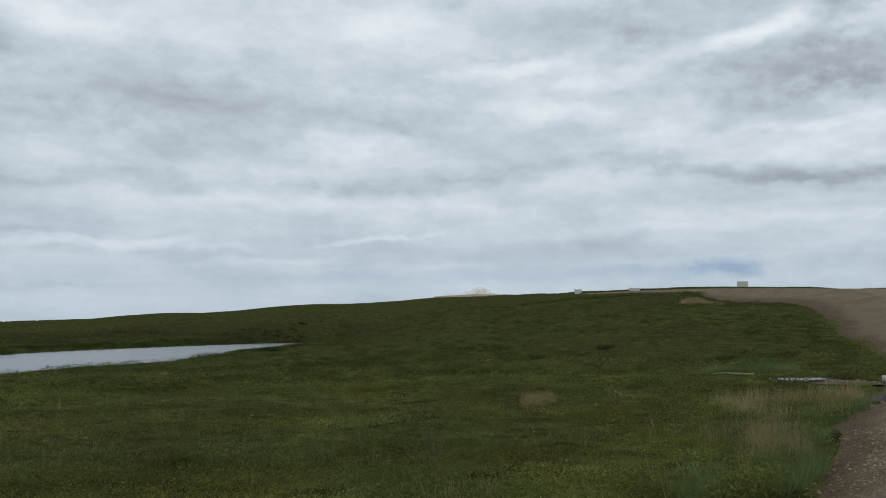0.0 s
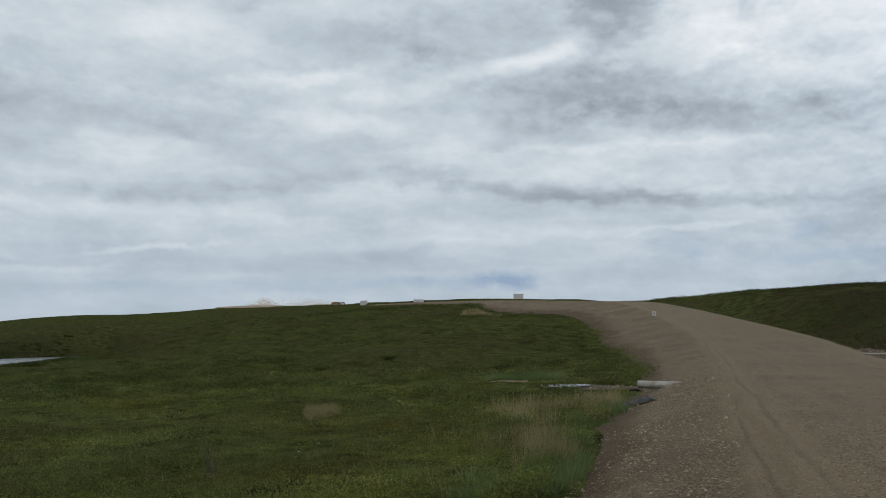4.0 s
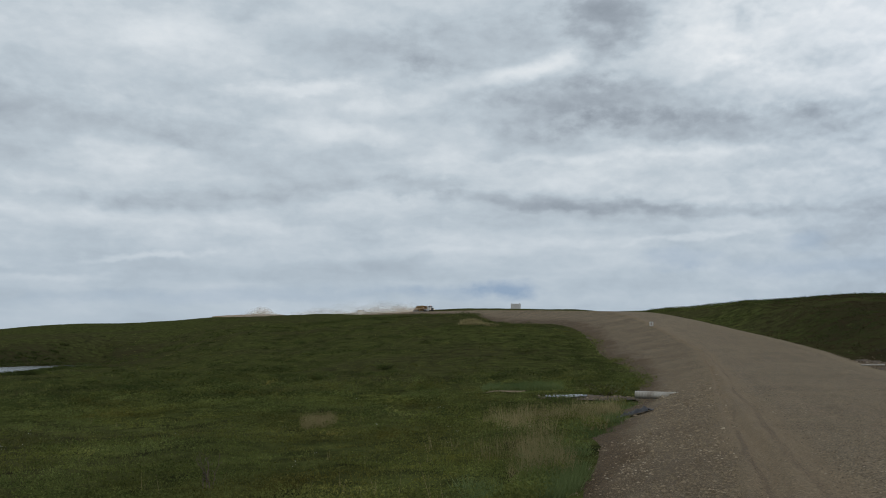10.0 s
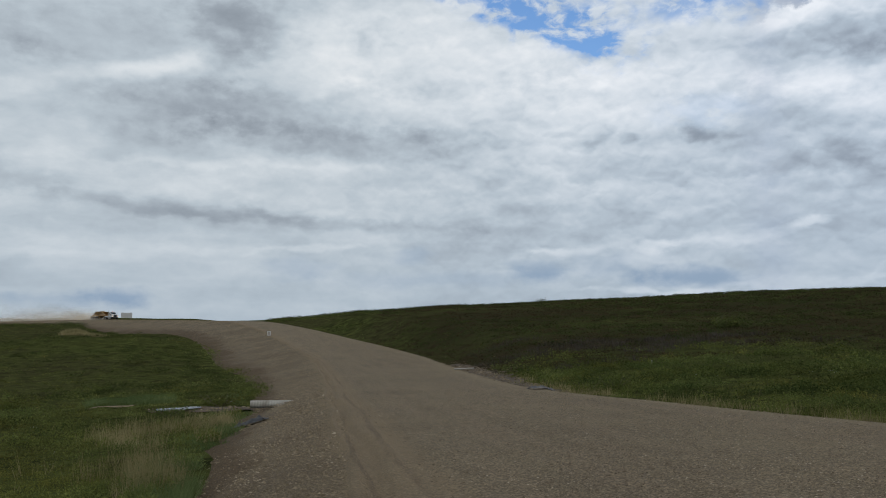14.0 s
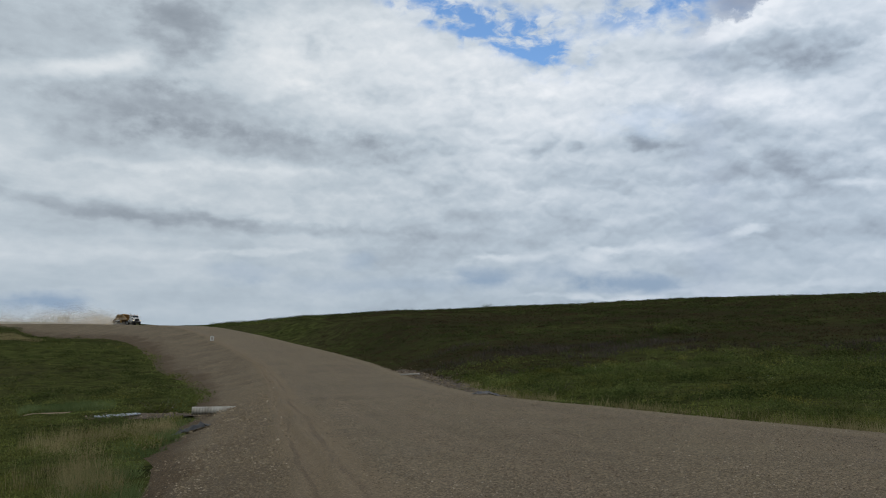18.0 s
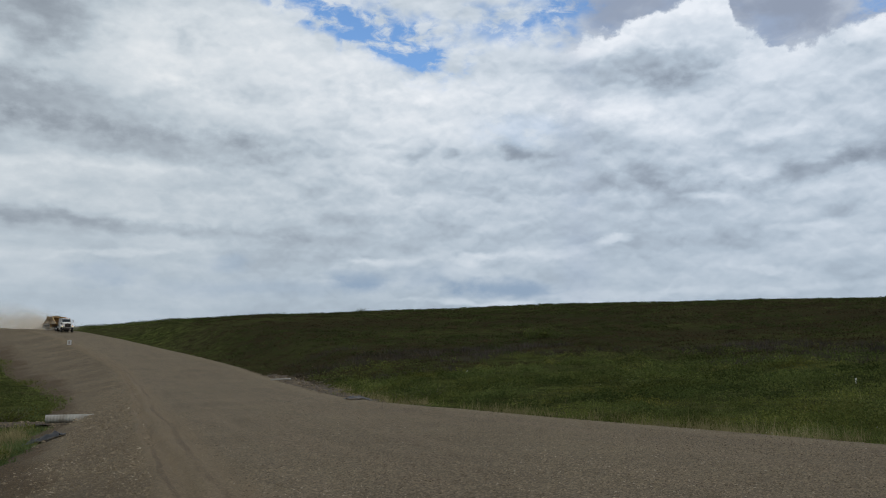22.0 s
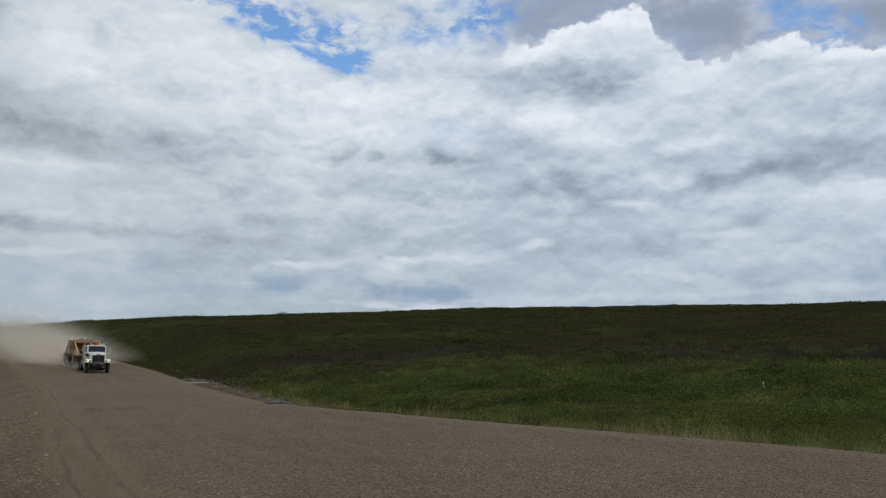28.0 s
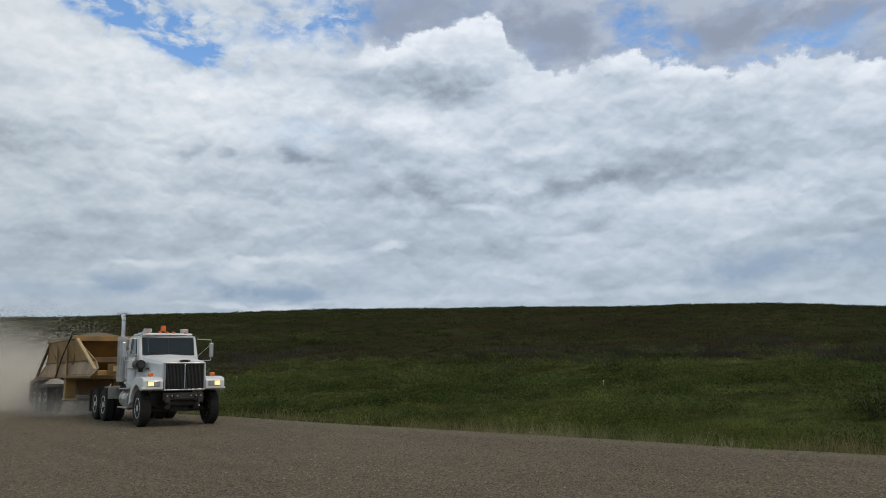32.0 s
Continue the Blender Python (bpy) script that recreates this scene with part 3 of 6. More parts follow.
LAND_SPUR = {
    -21.3: (-1, -1.0, -1.15, -1.0, 0.0, 5.4, 11.5, 13.2, 25.0, 12, 5),
    -19.6: (-1, -1.0, -1.1, -0.9, 0.2, 5.6, 8.6, 13.2, 25.0, 12, 5),
    -15: (-1, -1.0, -1.0, -0.8, 0.4, 5.4, 8.2, 15.6, 23.8, 12, 5),
    -11: (-1, -0.9, -0.9, -0.5, 0.8, 5.8, 10.0, 16.0, 20.5, 12, 5),
    -8: (-1, -0.9, -0.8, -0.2, 2.0, 7.0, 13.0, 16.5, 17.5, 11, 5),
    -3: (-1, -0.8, -0.6, 0.1, 2.7, 8.9, 14.7, 15.6, 15, 10, 5),
}
LAND_HILL = {
    3: (-1, -0.6, -0.4, 0.3, 3.8, 10.3, 15.4, 16.2, 15, 10, 5),
    12: (-1, -0.5, -0.3, 0.6, 4.2, 10.2, 16.7, 17.6, 16, 10, 5),
    25: (-1, -0.5, -0.2, 1.0, 4.6, 10.7, 17.0, 18.0, 16, 10, 5),
    45: (-1, -0.5, -0.1, 1.1, 4.5, 10.0, 15.1, 15.6, 14, 9, 5),
    65: (-1, -0.4, 0.0, 1.0, 3.8, 7.8, 11.0, 11.2, 10, 7, 4),
    100: (-1, -0.4, 0.0, 0.8, 2.5, 6.0, 8.5, 9.0, 8, 6, 4),
    180: (-1, -1.2, -1.4, -1.5, -1.5, -1, 0, 2, 3.5, 4, 3),
}
LAND = {**LAND_BACK, **LAND_LAKE, **LAND_SPUR, **LAND_HILL}
LAND_AZ = np.array(sorted(LAND), float)
LAND_Z = np.array([LAND[a] for a in sorted(LAND)], float)
WATER_Z = -3.5


def hermite_slopes(x, z):
    h = np.diff(x)
    d = np.diff(z, axis=-1) / h
    m = np.zeros_like(z)
    m[..., 1:-1] = (d[..., :-1] * h[1:] + d[..., 1:] * h[:-1]) / (h[:-1] + h[1:])
    m[..., 0], m[..., -1] = d[..., 0], d[..., -1]
    return m


LAND_M = hermite_slopes(np.sqrt(REACH), LAND_Z)


def base_land(x, y):
    d = np.hypot(x, y)
    az = np.degrees(np.arctan2(x, y))
    col = np.clip(np.searchsorted(LAND_AZ, az) - 1, 0, len(LAND_AZ) - 2)
    k = np.sqrt(REACH)
    q = np.sqrt(np.clip(d, 0, REACH[-1]))
    i = np.clip(np.searchsorted(k, q) - 1, 0, len(k) - 2)
    h = k[i + 1] - k[i]
    t = (q - k[i]) / h

    def column(c):
        z0, z1, m0, m1 = LAND_Z[c, i], LAND_Z[c, i + 1], LAND_M[c, i] * h, LAND_M[c, i + 1] * h
        return (2 * t**3 - 3 * t**2 + 1) * z0 + (t**3 - 2 * t**2 + t) * m0 + (3 * t**2 - 2 * t**3) * z1 + (t**3 - t**2) * m1

    f = smooth((az - LAND_AZ[col]) / (LAND_AZ[col + 1] - LAND_AZ[col]))
    return column(col) * (1 - f) + column(col + 1) * f


def lake_depth(x, y):
    """Above 0 inside the lake, by bearing between its near and its far shore, in metres."""
    d = np.hypot(x, y)
    az = np.degrees(np.arctan2(x, y))
    near = np.interp(az, (-110, -80, -65, -55.5, -49, -45.4), (70, 84, 100, 128, 192, 270)) + 1.2 * value_noise(az * 0.7, d * 0, 3)
    far = np.interp(az, (-110, -80, -65, -55.5, -49, -45.4), (120, 140, 165, 222, 272, 290)) + 1.5 * value_noise(az * 0.6, d * 0, 4)
    return np.minimum(np.minimum(d - near, far - d), (np.where(az < -44.6, az + 110, -50 - (az + 44.6) * 20)) * 2)


# the road: a line along which the truck drives, its height, and the widths to each side
# x, y, z, left edge, right edge, left bank, fall of the left bank
ROAD_NEAR = (
    (-60, -420, -0.6, 5.5, 5.5, 3, 0.9), (-12, -160, -0.3, 6, 6, 3, 0.9), (6.5, -40, 0.0, 7.6, 6.5, 2.6, 0.9), (7.6, 0, 0.0, 7.7, 6.3, 2.5, 0.8),
    (6.9, 12, 0.0, 7.8, 4.8, 2.5, 0.8), (5.53, 25.6, 0.0, 8.0, 3.2, 2.9, 0.8), (3.6, 42.4, 0.0, 7.9, 2.3, 3.5, 0.9), (1.24, 58.5, 0.25, 7.2, 3.4, 4.3, 0.95),
    (-1.23, 75, 0.66, 7.0, 4.8, 5.5, 1.05), (-3.96, 91.4, 1.45, 6.6, 5.8, 7.4, 1.4), (-8.7, 113.5, 2.95, 6.8, 5.8, 9.5, 1.9), (-14.9, 137.7, 4.85, 6.8, 5.0, 10, 2.2),
)
ROAD_FAR = (
    (-25, 168, 7.75, 6.2, 4.0, 10.5, 2.4), (-37, 197.5, 10.35, 6.0, 3.8, 11.5, 2.8), (-51.6, 226, 11.95, 6.0, 3.8, 13.5, 3.4), (-74, 260, 13.9, 5.8, 3.8, 13.5, 3.8),
    (-111.6, 303, 16.3, 5.8, 3.8, 7, 1.8), (-162, 346, 18.0, 5.8, 3.8, 4, 0.9), (-226, 391, 18.8, 5.8, 3.8, 5, 1.4), (-278, 425, 19.2, 5.8, 3.8, 7, 2.3),
    (-340, 462, 18.6, 5.8, 3.8, 7, 2.3), (-440, 497, 15.5, 5.5, 3.8, 4, 0.8),
)
ROAD = ROAD_NEAR + ROAD_FAR


def spline(rows, step):
    """Catmull-Rom through the rows, about one sample a step."""
    p = np.array(rows, float)
    out = []
    for i in range(len(p) - 1):
        a, b, c, d = p[max(i - 1, 0)], p[i], p[i + 1], p[min(i + 2, len(p) - 1)]
        gap = np.linalg.norm(c[:2] - b[:2])
        ma = (c - a) / max(np.linalg.norm(c[:2] - a[:2]), 1e-6) * gap
        mb = (d - b) / max(np.linalg.norm(d[:2] - b[:2]), 1e-6) * gap
        n = max(2, int(gap / step))
        t = (np.arange(n) / n)[:, None]
        out.append((2 * t**3 - 3 * t**2 + 1) * b + (t**3 - 2 * t**2 + t) * ma + (3 * t**2 - 2 * t**3) * c + (t**3 - t**2) * mb)
    out.append(p[-1:])
    return np.concatenate(out)


LINE = spline(ROAD, 1.0)
LINE_S = np.concatenate(([0], np.cumsum(np.linalg.norm(np.diff(LINE[:, :2], axis=0), axis=1))))
LINE_T = np.gradient(LINE[:, :2], axis=0)
LINE_T /= np.linalg.norm(LINE_T, axis=1)[:, None]
RIGHT_BANK, RIGHT_FALL = 1.3, 0.35


def near_road(x, y):
    """Nearest place on the road line: its index, and the metres to its left (below 0 to its right)."""
    idx = np.zeros(len(x), int)
    for a in range(0, len(x), 20000):
        dx = x[a:a + 20000, None] - LINE[None, :, 0]
        dy = y[a:a + 20000, None] - LINE[None, :, 1]
        idx[a:a + 20000] = np.argmin(dx * dx + dy * dy, axis=1)
    t = LINE_T[idx]
    left = -(x - LINE[idx, 0]) * t[:, 1] + (y - LINE[idx, 1]) * t[:, 0]
    return idx, left


def land_height(x, y, bumps=True):
    x, y = np.asarray(x, float), np.asarray(y, float)
    z = base_land(x, y)
    d = np.hypot(x, y)
    if bumps:
        z = z + np.where((x < -20) & (d < 300), 0.35, np.where(x > -6, 0.5, 0.8)) * value_noise(x / 45, y / 45, 11) * np.clip((d - 60) / 120, 0, 1) + np.where(x > -6, 0.10, 0.13) * value_noise(x / 9, y / 9, 12) * np.clip((d - 10) / 60, 0.15, 1)
        z = z + 0.06 * value_noise(x / 1.7, y / 1.7, 13) + 0.035 * value_noise(x / 0.7, y / 0.7, 14)
    dep = lake_depth(x, y)
    z = np.where((dep < 0) & (z > WATER_Z + 0.1), WATER_Z + 0.1 + (z - WATER_Z - 0.1) * smooth(-dep / 38), z)
    z = np.where(dep > 0, WATER_Z - np.minimum(0.06 * dep, 1.2) - 0.02, np.maximum(z, WATER_Z + np.minimum(0.12 - 0.05 * dep, 0.6) - 0.1))
    idx, left = near_road(x, y)
    rz, wl, wr, bank, fall = LINE[idx, 2], LINE[idx, 3], LINE[idx, 4], LINE[idx, 5], LINE[idx, 6]
    toe = np.where(left > 0, left - wl - bank, -left - wr - RIGHT_BANK)
    toe_z = rz - np.where(left > 0, fall, RIGHT_FALL)
    out = toe_z + (z - toe_z) * smooth(toe / 9.0)
    wob = 0.05 * value_noise(x / 0.9, y / 0.9, 15)
    inner = np.where(left > 0, toe_z + np.clip(-toe / bank, 0, 1) * fall, toe_z + np.clip(-toe / RIGHT_BANK, 0, 1) * RIGHT_FALL) - 0.3 * smooth(-toe / 0.6)
    return np.where(toe > 0, out + wob * smooth(toe / 2), inner)


def road_top(s, u):
    """Height of the road mesh near s metres along and u metres to the left."""
    z, wl, wr, bank, fall = (np.interp(s, LINE_S, LINE[:, i]) for i in (2, 3, 4, 5, 6))
    lane = z + 0.05 * np.sin(math.pi * np.clip((wl - u) / (wl + wr), 0, 1))
    return np.where(u > wl, z - fall * np.clip((u - wl) / bank, 0, 1), np.where(u < -wr, z - RIGHT_FALL * np.clip((-u - wr) / RIGHT_BANK, 0, 1), lane))


def sheet(name, xs, ys, zs, mat, smooth_faces=True, attrs=None):
    """A grid mesh from 2-D arrays."""
    r, c = xs.shape
    v = np.stack((xs, ys, zs), -1).reshape(-1, 3)
    i = np.arange(r * c).reshape(r, c)
    f = np.stack((i[:-1, :-1], i[:-1, 1:], i[1:, 1:], i[1:, :-1]), -1).reshape(-1, 4)
    return raw_mesh(name, v, f, mat, smooth_faces, attrs)


def raw_mesh(name, v, f, mat, smooth_faces=False, attrs=None):
    me = bpy.data.meshes.new(name)
    n = f.shape[1]
    me.vertices.add(len(v))
    me.vertices.foreach_set("co", np.ascontiguousarray(v, np.float32).ravel())
    me.loops.add(f.size)
    me.loops.foreach_set("vertex_index", np.ascontiguousarray(f, np.int32).ravel())
    me.polygons.add(len(f))
    me.polygons.foreach_set("loop_start", np.arange(0, f.size, n, dtype=np.int32))
    me.polygons.foreach_set("use_smooth", np.full(len(f), smooth_faces))
    me.update(calc_edges=True)
    for key, vals in (attrs or {}).items():
        a = me.attributes.new(key, "FLOAT", "POINT")
        a.data.foreach_set("value", np.ascontiguousarray(vals, np.float32).ravel())
    me.materials.append(mat)
    return me


def build_ground():
    az = np.radians(np.concatenate((np.arange(-180, -68, 3.0), np.arange(-68, 62, 0.3), np.arange(62, 180.1, 3.0))))
    rings = np.concatenate((np.array((0.0, 1, 2, 3.5, 5)), np.geomspace(6, 4600, 290)))
    a, d = np.meshgrid(az, rings)
    x, y = d * np.sin(a), d * np.cos(a)
    z = land_height(x.ravel(), y.ravel()).reshape(x.shape)
    # browner heath on the upper slopes, sedge on the wet ground below
    xr, yr = x.ravel(), y.ravel()
    deg, dist = np.degrees(a.ravel()), d.ravel()
    heath = smooth((dist - 60) / 25) * smooth((200 - dist) / 45) * smooth((deg + 4) / 8)
    heath = np.maximum(heath, smooth((dist - 215) / 40) * smooth((330 - dist) / 60) * smooth((-40 - deg) / 6))
    heath = np.clip(heath * (0.75 + 0.5 * value_noise(xr / 14, yr / 14, 31)), 0, 1)
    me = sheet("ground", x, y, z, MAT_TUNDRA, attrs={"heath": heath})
    tagged(new("ground", me), "rolling green and brown arctic tundra ground", "ground", kind="structure")


def build_lake():
    az = np.radians(np.arange(-112, -44, 1.0))
    d = np.geomspace(60, 290, 30)
    a, d = np.meshgrid(az, d)
    me = sheet("water", d * np.sin(a), d * np.cos(a), np.full(a.shape, WATER_Z), MAT_WATER)
    tagged(new("water", me), "calm pale grey lake reflecting the overcast sky", "lake", kind="structure")


def road_profile():
    """Places across the road from the left toe to the right: side (1 left bank, 0 lane, -1 right bank) and share of it."""
    rows = [(1, 1.12), (1, 1.0)] + [(1, k / 10) for k in range(9, -1, -1)]
    rows += [(0, k / 160) for k in range(1, 23)] + [(0, 22 / 160 + 138 / 160 * k / 22) for k in range(1, 23)]
    rows += [(-1, k / 4) for k in range(1, 5)] + [(-1, 1.3)]
    return rows


def build_road():
    prof = road_profile()
    n = len(LINE)
    u = np.zeros((n, len(prof)))
    z = np.zeros((n, len(prof)))
    wl, wr, bank, fall = LINE[:, 3], LINE[:, 4], LINE[:, 5], LINE[:, 6]
    s = LINE_S
    edge = 0.35 * value_noise(s / 6, s * 0, 21) + 0.2 * value_noise(s / 1.7, s * 0, 22)
    for j, (side, k) in enumerate(prof):
        if side == 1:
            u[:, j] = wl + bank * k + edge * (k > 0.5)
            z[:, j] = LINE[:, 2] - fall * min(k, 1) - max(0, k - 1) * 2.5 + (0.03 * value_noise(s / 1.1, s * 0 + j * 0.8, 23) if 0 < k < 1 else 0)
        elif side == 0:
            u[:, j] = wl - (wl + wr) * k
            z[:, j] = LINE[:, 2] + 0.05 * math.sin(math.pi * k)
            # a low berm of loose gravel and a rut beside it, along the left edge
            off = wl - u[:, j]
            wander = 0.14 * value_noise(s / 7.0, s * 0, 26)
            z[:, j] += 0.07 * np.exp(-((off - 0.12 + wander) / 0.14) ** 2) - 0.05 * np.exp(-((off - 0.40 + wander) / 0.13) ** 2) + 0.04 * np.exp(-((off - 0.68 + wander) / 0.16) ** 2) + 0.012 * value_noise(s / 2.0, u[:, j] * 1.4, 24)
        else:
            u[:, j] = -(wr + RIGHT_BANK * k) - edge * 0.8
            z[:, j] = LINE[:, 2] - RIGHT_FALL * min(k, 1) - max(0, k - 1) * 1.5 + 0.04 * value_noise(s / 1.2, s * 0 + j, 25)
    x = LINE[:, :1] - LINE_T[:, 1:] * u
    y = LINE[:, 1:2] + LINE_T[:, :1] * u
    left = (wl[:, None] - u)
    me = sheet("road", x, y, z, MAT_ROAD, attrs={"from_left": left, "from_right": u + wr[:, None], "along": np.repeat(s[:, None], len(prof), 1),
                                                  "foot": np.repeat(np.array([k if side == 1 else 0.0 for side, k in prof])[None], n, 0)})
    tagged(new("road", me), "wide brown gravel road with banked stony shoulders", "road", kind="structure")


def build_road_cut():
    """The bare slope below the far bend of the road."""
    az = np.linspace(-38.4, -33.6, 40)
    k = np.linspace(0, 1, 12)
    far = np.interp(az, (-38.4, -37, -35, -33.6), (452, 470, 474, 470))
    deep = 85 * np.interp(az, (-38.4, -37.6, -36.6, -35, -33.6), (0.05, 0.45, 0.9, 0.8, 0.1)) * (1 + 0.12 * value_noise(az * 2.2, az * 0, 71))
    a, d = np.radians(az)[:, None] + k * 0, far[:, None] - deep[:, None] * k
    x, y = d * np.sin(a), d * np.cos(a)
    z = land_height(x.ravel(), y.ravel()).reshape(x.shape) + 0.45 - 0.5 * (np.abs(k - 0.5) * 2)[None] ** 6
    tagged(new("road_cut", sheet("road_cut", x, y, z, MAT_CUT)), "bare tan cut slope below the far road", "ground", kind="structure")


build_ground()
build_road_cut()
build_lake()
build_road()

# ---- tools for the things ----
def mesh_of(name, bm, mat):
    me = bpy.data.meshes.new(name)
    bmesh.ops.recalc_face_normals(bm, faces=bm.faces)
    bm.to_mesh(me)
    bm.free()
    me.materials.append(mat)
    return me


def part(name, bm, mat, parent, label="", at=None):
    ob = new(name, mesh_of(name, bm, mat) if isinstance(bm, bmesh.types.BMesh) else bm)
    ob.parent = parent
    if at is not None:
        ob.matrix_basis = at
    return tagged(ob, label)


def thing(name, label, category, m=None, group="", kind=""):
    ob = new(name)
    ob.empty_display_size = 0.1
    if m is not None:
        ob.matrix_basis = m
    return tagged(ob, label, category, group, kind)


def box(bm, x0, x1, y0, y1, z0, z1, bevel=0.0):
    m = Matrix.LocRotScale(((x0 + x1) / 2, (y0 + y1) / 2, (z0 + z1) / 2), None, (abs(x1 - x0), abs(y1 - y0), abs(z1 - z0)))
    r = bmesh.ops.create_cube(bm, size=1, matrix=m)
    if bevel:
        edges = list({e for v in r["verts"] for e in v.link_edges})
        bmesh.ops.bevel(bm, geom=edges, offset=bevel, segments=2, affect="EDGES", profile=0.5)
    return bm


def boxes(*rows):
    bm = bmesh.new()
    for r in rows:
        box(bm, *r)
    return bm


def rod(bm, a, b, r, seg=10, r2=None):
    a, b = Vector(a), Vector(b)
    d = b - a
    m = Matrix.Translation((a + b) / 2) @ d.to_track_quat("Z", "Y").to_matrix().to_4x4()
    bmesh.ops.create_cone(bm, cap_ends=True, segments=seg, radius1=r, radius2=r if r2 is None else r2, depth=d.length, matrix=m)
    return bm


def rods(pts, r, seg=8):
    bm = bmesh.new()
    for a, b in zip(pts[:-1], pts[1:]):
        rod(bm, a, b, r, seg)
    return bm


def slab(bm, outline, x0, x1, taper=None, bevel=0.0):
    """A (y, z) outline drawn out across from x0 to x1. taper(z) narrows it about the middle plane."""
    k = taper or (lambda z: 1.0)
    a = [bm.verts.new((x0 * k(z), y, z)) for y, z in outline]
    b = [bm.verts.new((x1 * k(z), y, z)) for y, z in outline]
    bm.faces.new(a)
    bm.faces.new(b[::-1])
    n = len(a)
    for i in range(n):
        bm.faces.new((a[i], b[i], b[(i + 1) % n], a[(i + 1) % n]))
    if bevel:
        bmesh.ops.recalc_face_normals(bm, faces=bm.faces)
        bmesh.ops.bevel(bm, geom=list({e for v in a + b for e in v.link_edges}), offset=bevel, segments=2, affect="EDGES", profile=0.5)
    return bm


def loft(bm, rings, caps=True):
    made = [[bm.verts.new(p) for p in r] for r in rings]
    n = len(made[0])
    for a, b in zip(made[:-1], made[1:]):
        for i in range(n):
            bm.faces.new((a[i], a[(i + 1) % n], b[(i + 1) % n], b[i]))
    if caps:
        bm.faces.new(made[0][::-1])
        bm.faces.new(made[-1])
    return bm


def lathe(bm, profile, seg=24, axis="X"):
    """Turn (radius, along) pairs about the x axis."""
    rings = []
    for r, h in profile:
        rings.append([(h, r * math.cos(2 * math.pi * i / seg), r * math.sin(2 * math.pi * i / seg)) for i in range(seg)])
    return loft(bm, rings, caps=True)


def ground_z(x, y, bumps=True):
    return float(land_height(np.array([x]), np.array([y]), bumps)[0])


def polar(az, d):
    return d * math.sin(radians(az)), d * math.cos(radians(az))

# ---- the truck: its front axle stands at the origin, it faces +y, its right side is +x ----
def build_wheel_meshes():
    bm = bmesh.new()
    lathe(bm, [(0.30, -0.13), (0.40, -0.15), (0.50, -0.15), (0.535, -0.11), (0.54, 0.0), (0.535, 0.11), (0.50, 0.15), (0.40, 0.15), (0.30, 0.13)], 32)
    for i in range(32):
        a = 2 * math.pi * i / 32
        for x in (-0.105, 0.035):
            r = bmesh.ops.create_cube(bm, size=1, matrix=Matrix.Rotation(a, 4, "X") @ Matrix.LocRotScale((x + 0.035, 0, 0.535), None, (0.07, 0.055, 0.03)))
    tyre = mesh_of("tyre", bm, MAT_RUBBER)
    bm = bmesh.new()
    lathe(bm, [(0.29, -0.12), (0.305, -0.135), (0.305, 0.135), (0.285, 0.14), (0.265, 0.10), (0.25, 0.055), (0.14, 0.045), (0.13, 0.10), (0.10, 0.135), (0.03, 0.14)], 24)
    for i in range(10):
        a = 2 * math.pi * i / 10
        rod(bm, (0.05, 0.18 * math.cos(a), 0.18 * math.sin(a)), (0.085, 0.18 * math.cos(a), 0.18 * math.sin(a)), 0.016, 6)
    rim = mesh_of("rim", bm, MAT_RIM)
    holes = mesh_of("hand_hole", rods([(0.045, 0.225, 0), (0.062, 0.225, 0)], 0.026, 8), MAT_FRAME)
    return tyre, rim, holes


WHEELS = []


def add_wheel(owner, x, y, meshes, dual):
    """One wheel or a twin on one hub. x above 0: right side."""
    tyre, rim, holes = meshes
    wheel = new("wheel", tyre)
    wheel.parent = owner
    turn = 0 if x > 0 else 180
    wheel.matrix_basis = pose(x, y, 0.54, 0, 0, turn)
    disc = part("rim", rim, None, wheel, "dull aluminium rim with hand holes")
    for i in range(10):
        part("hand_hole", holes, None, disc, at=pose(0, 0, 0, 36 * i + 18))
    if dual:
        part("inner_tyre", tyre, None, wheel, at=pose(-0.34, 0, 0))
    WHEELS.append((wheel, x, y, turn))


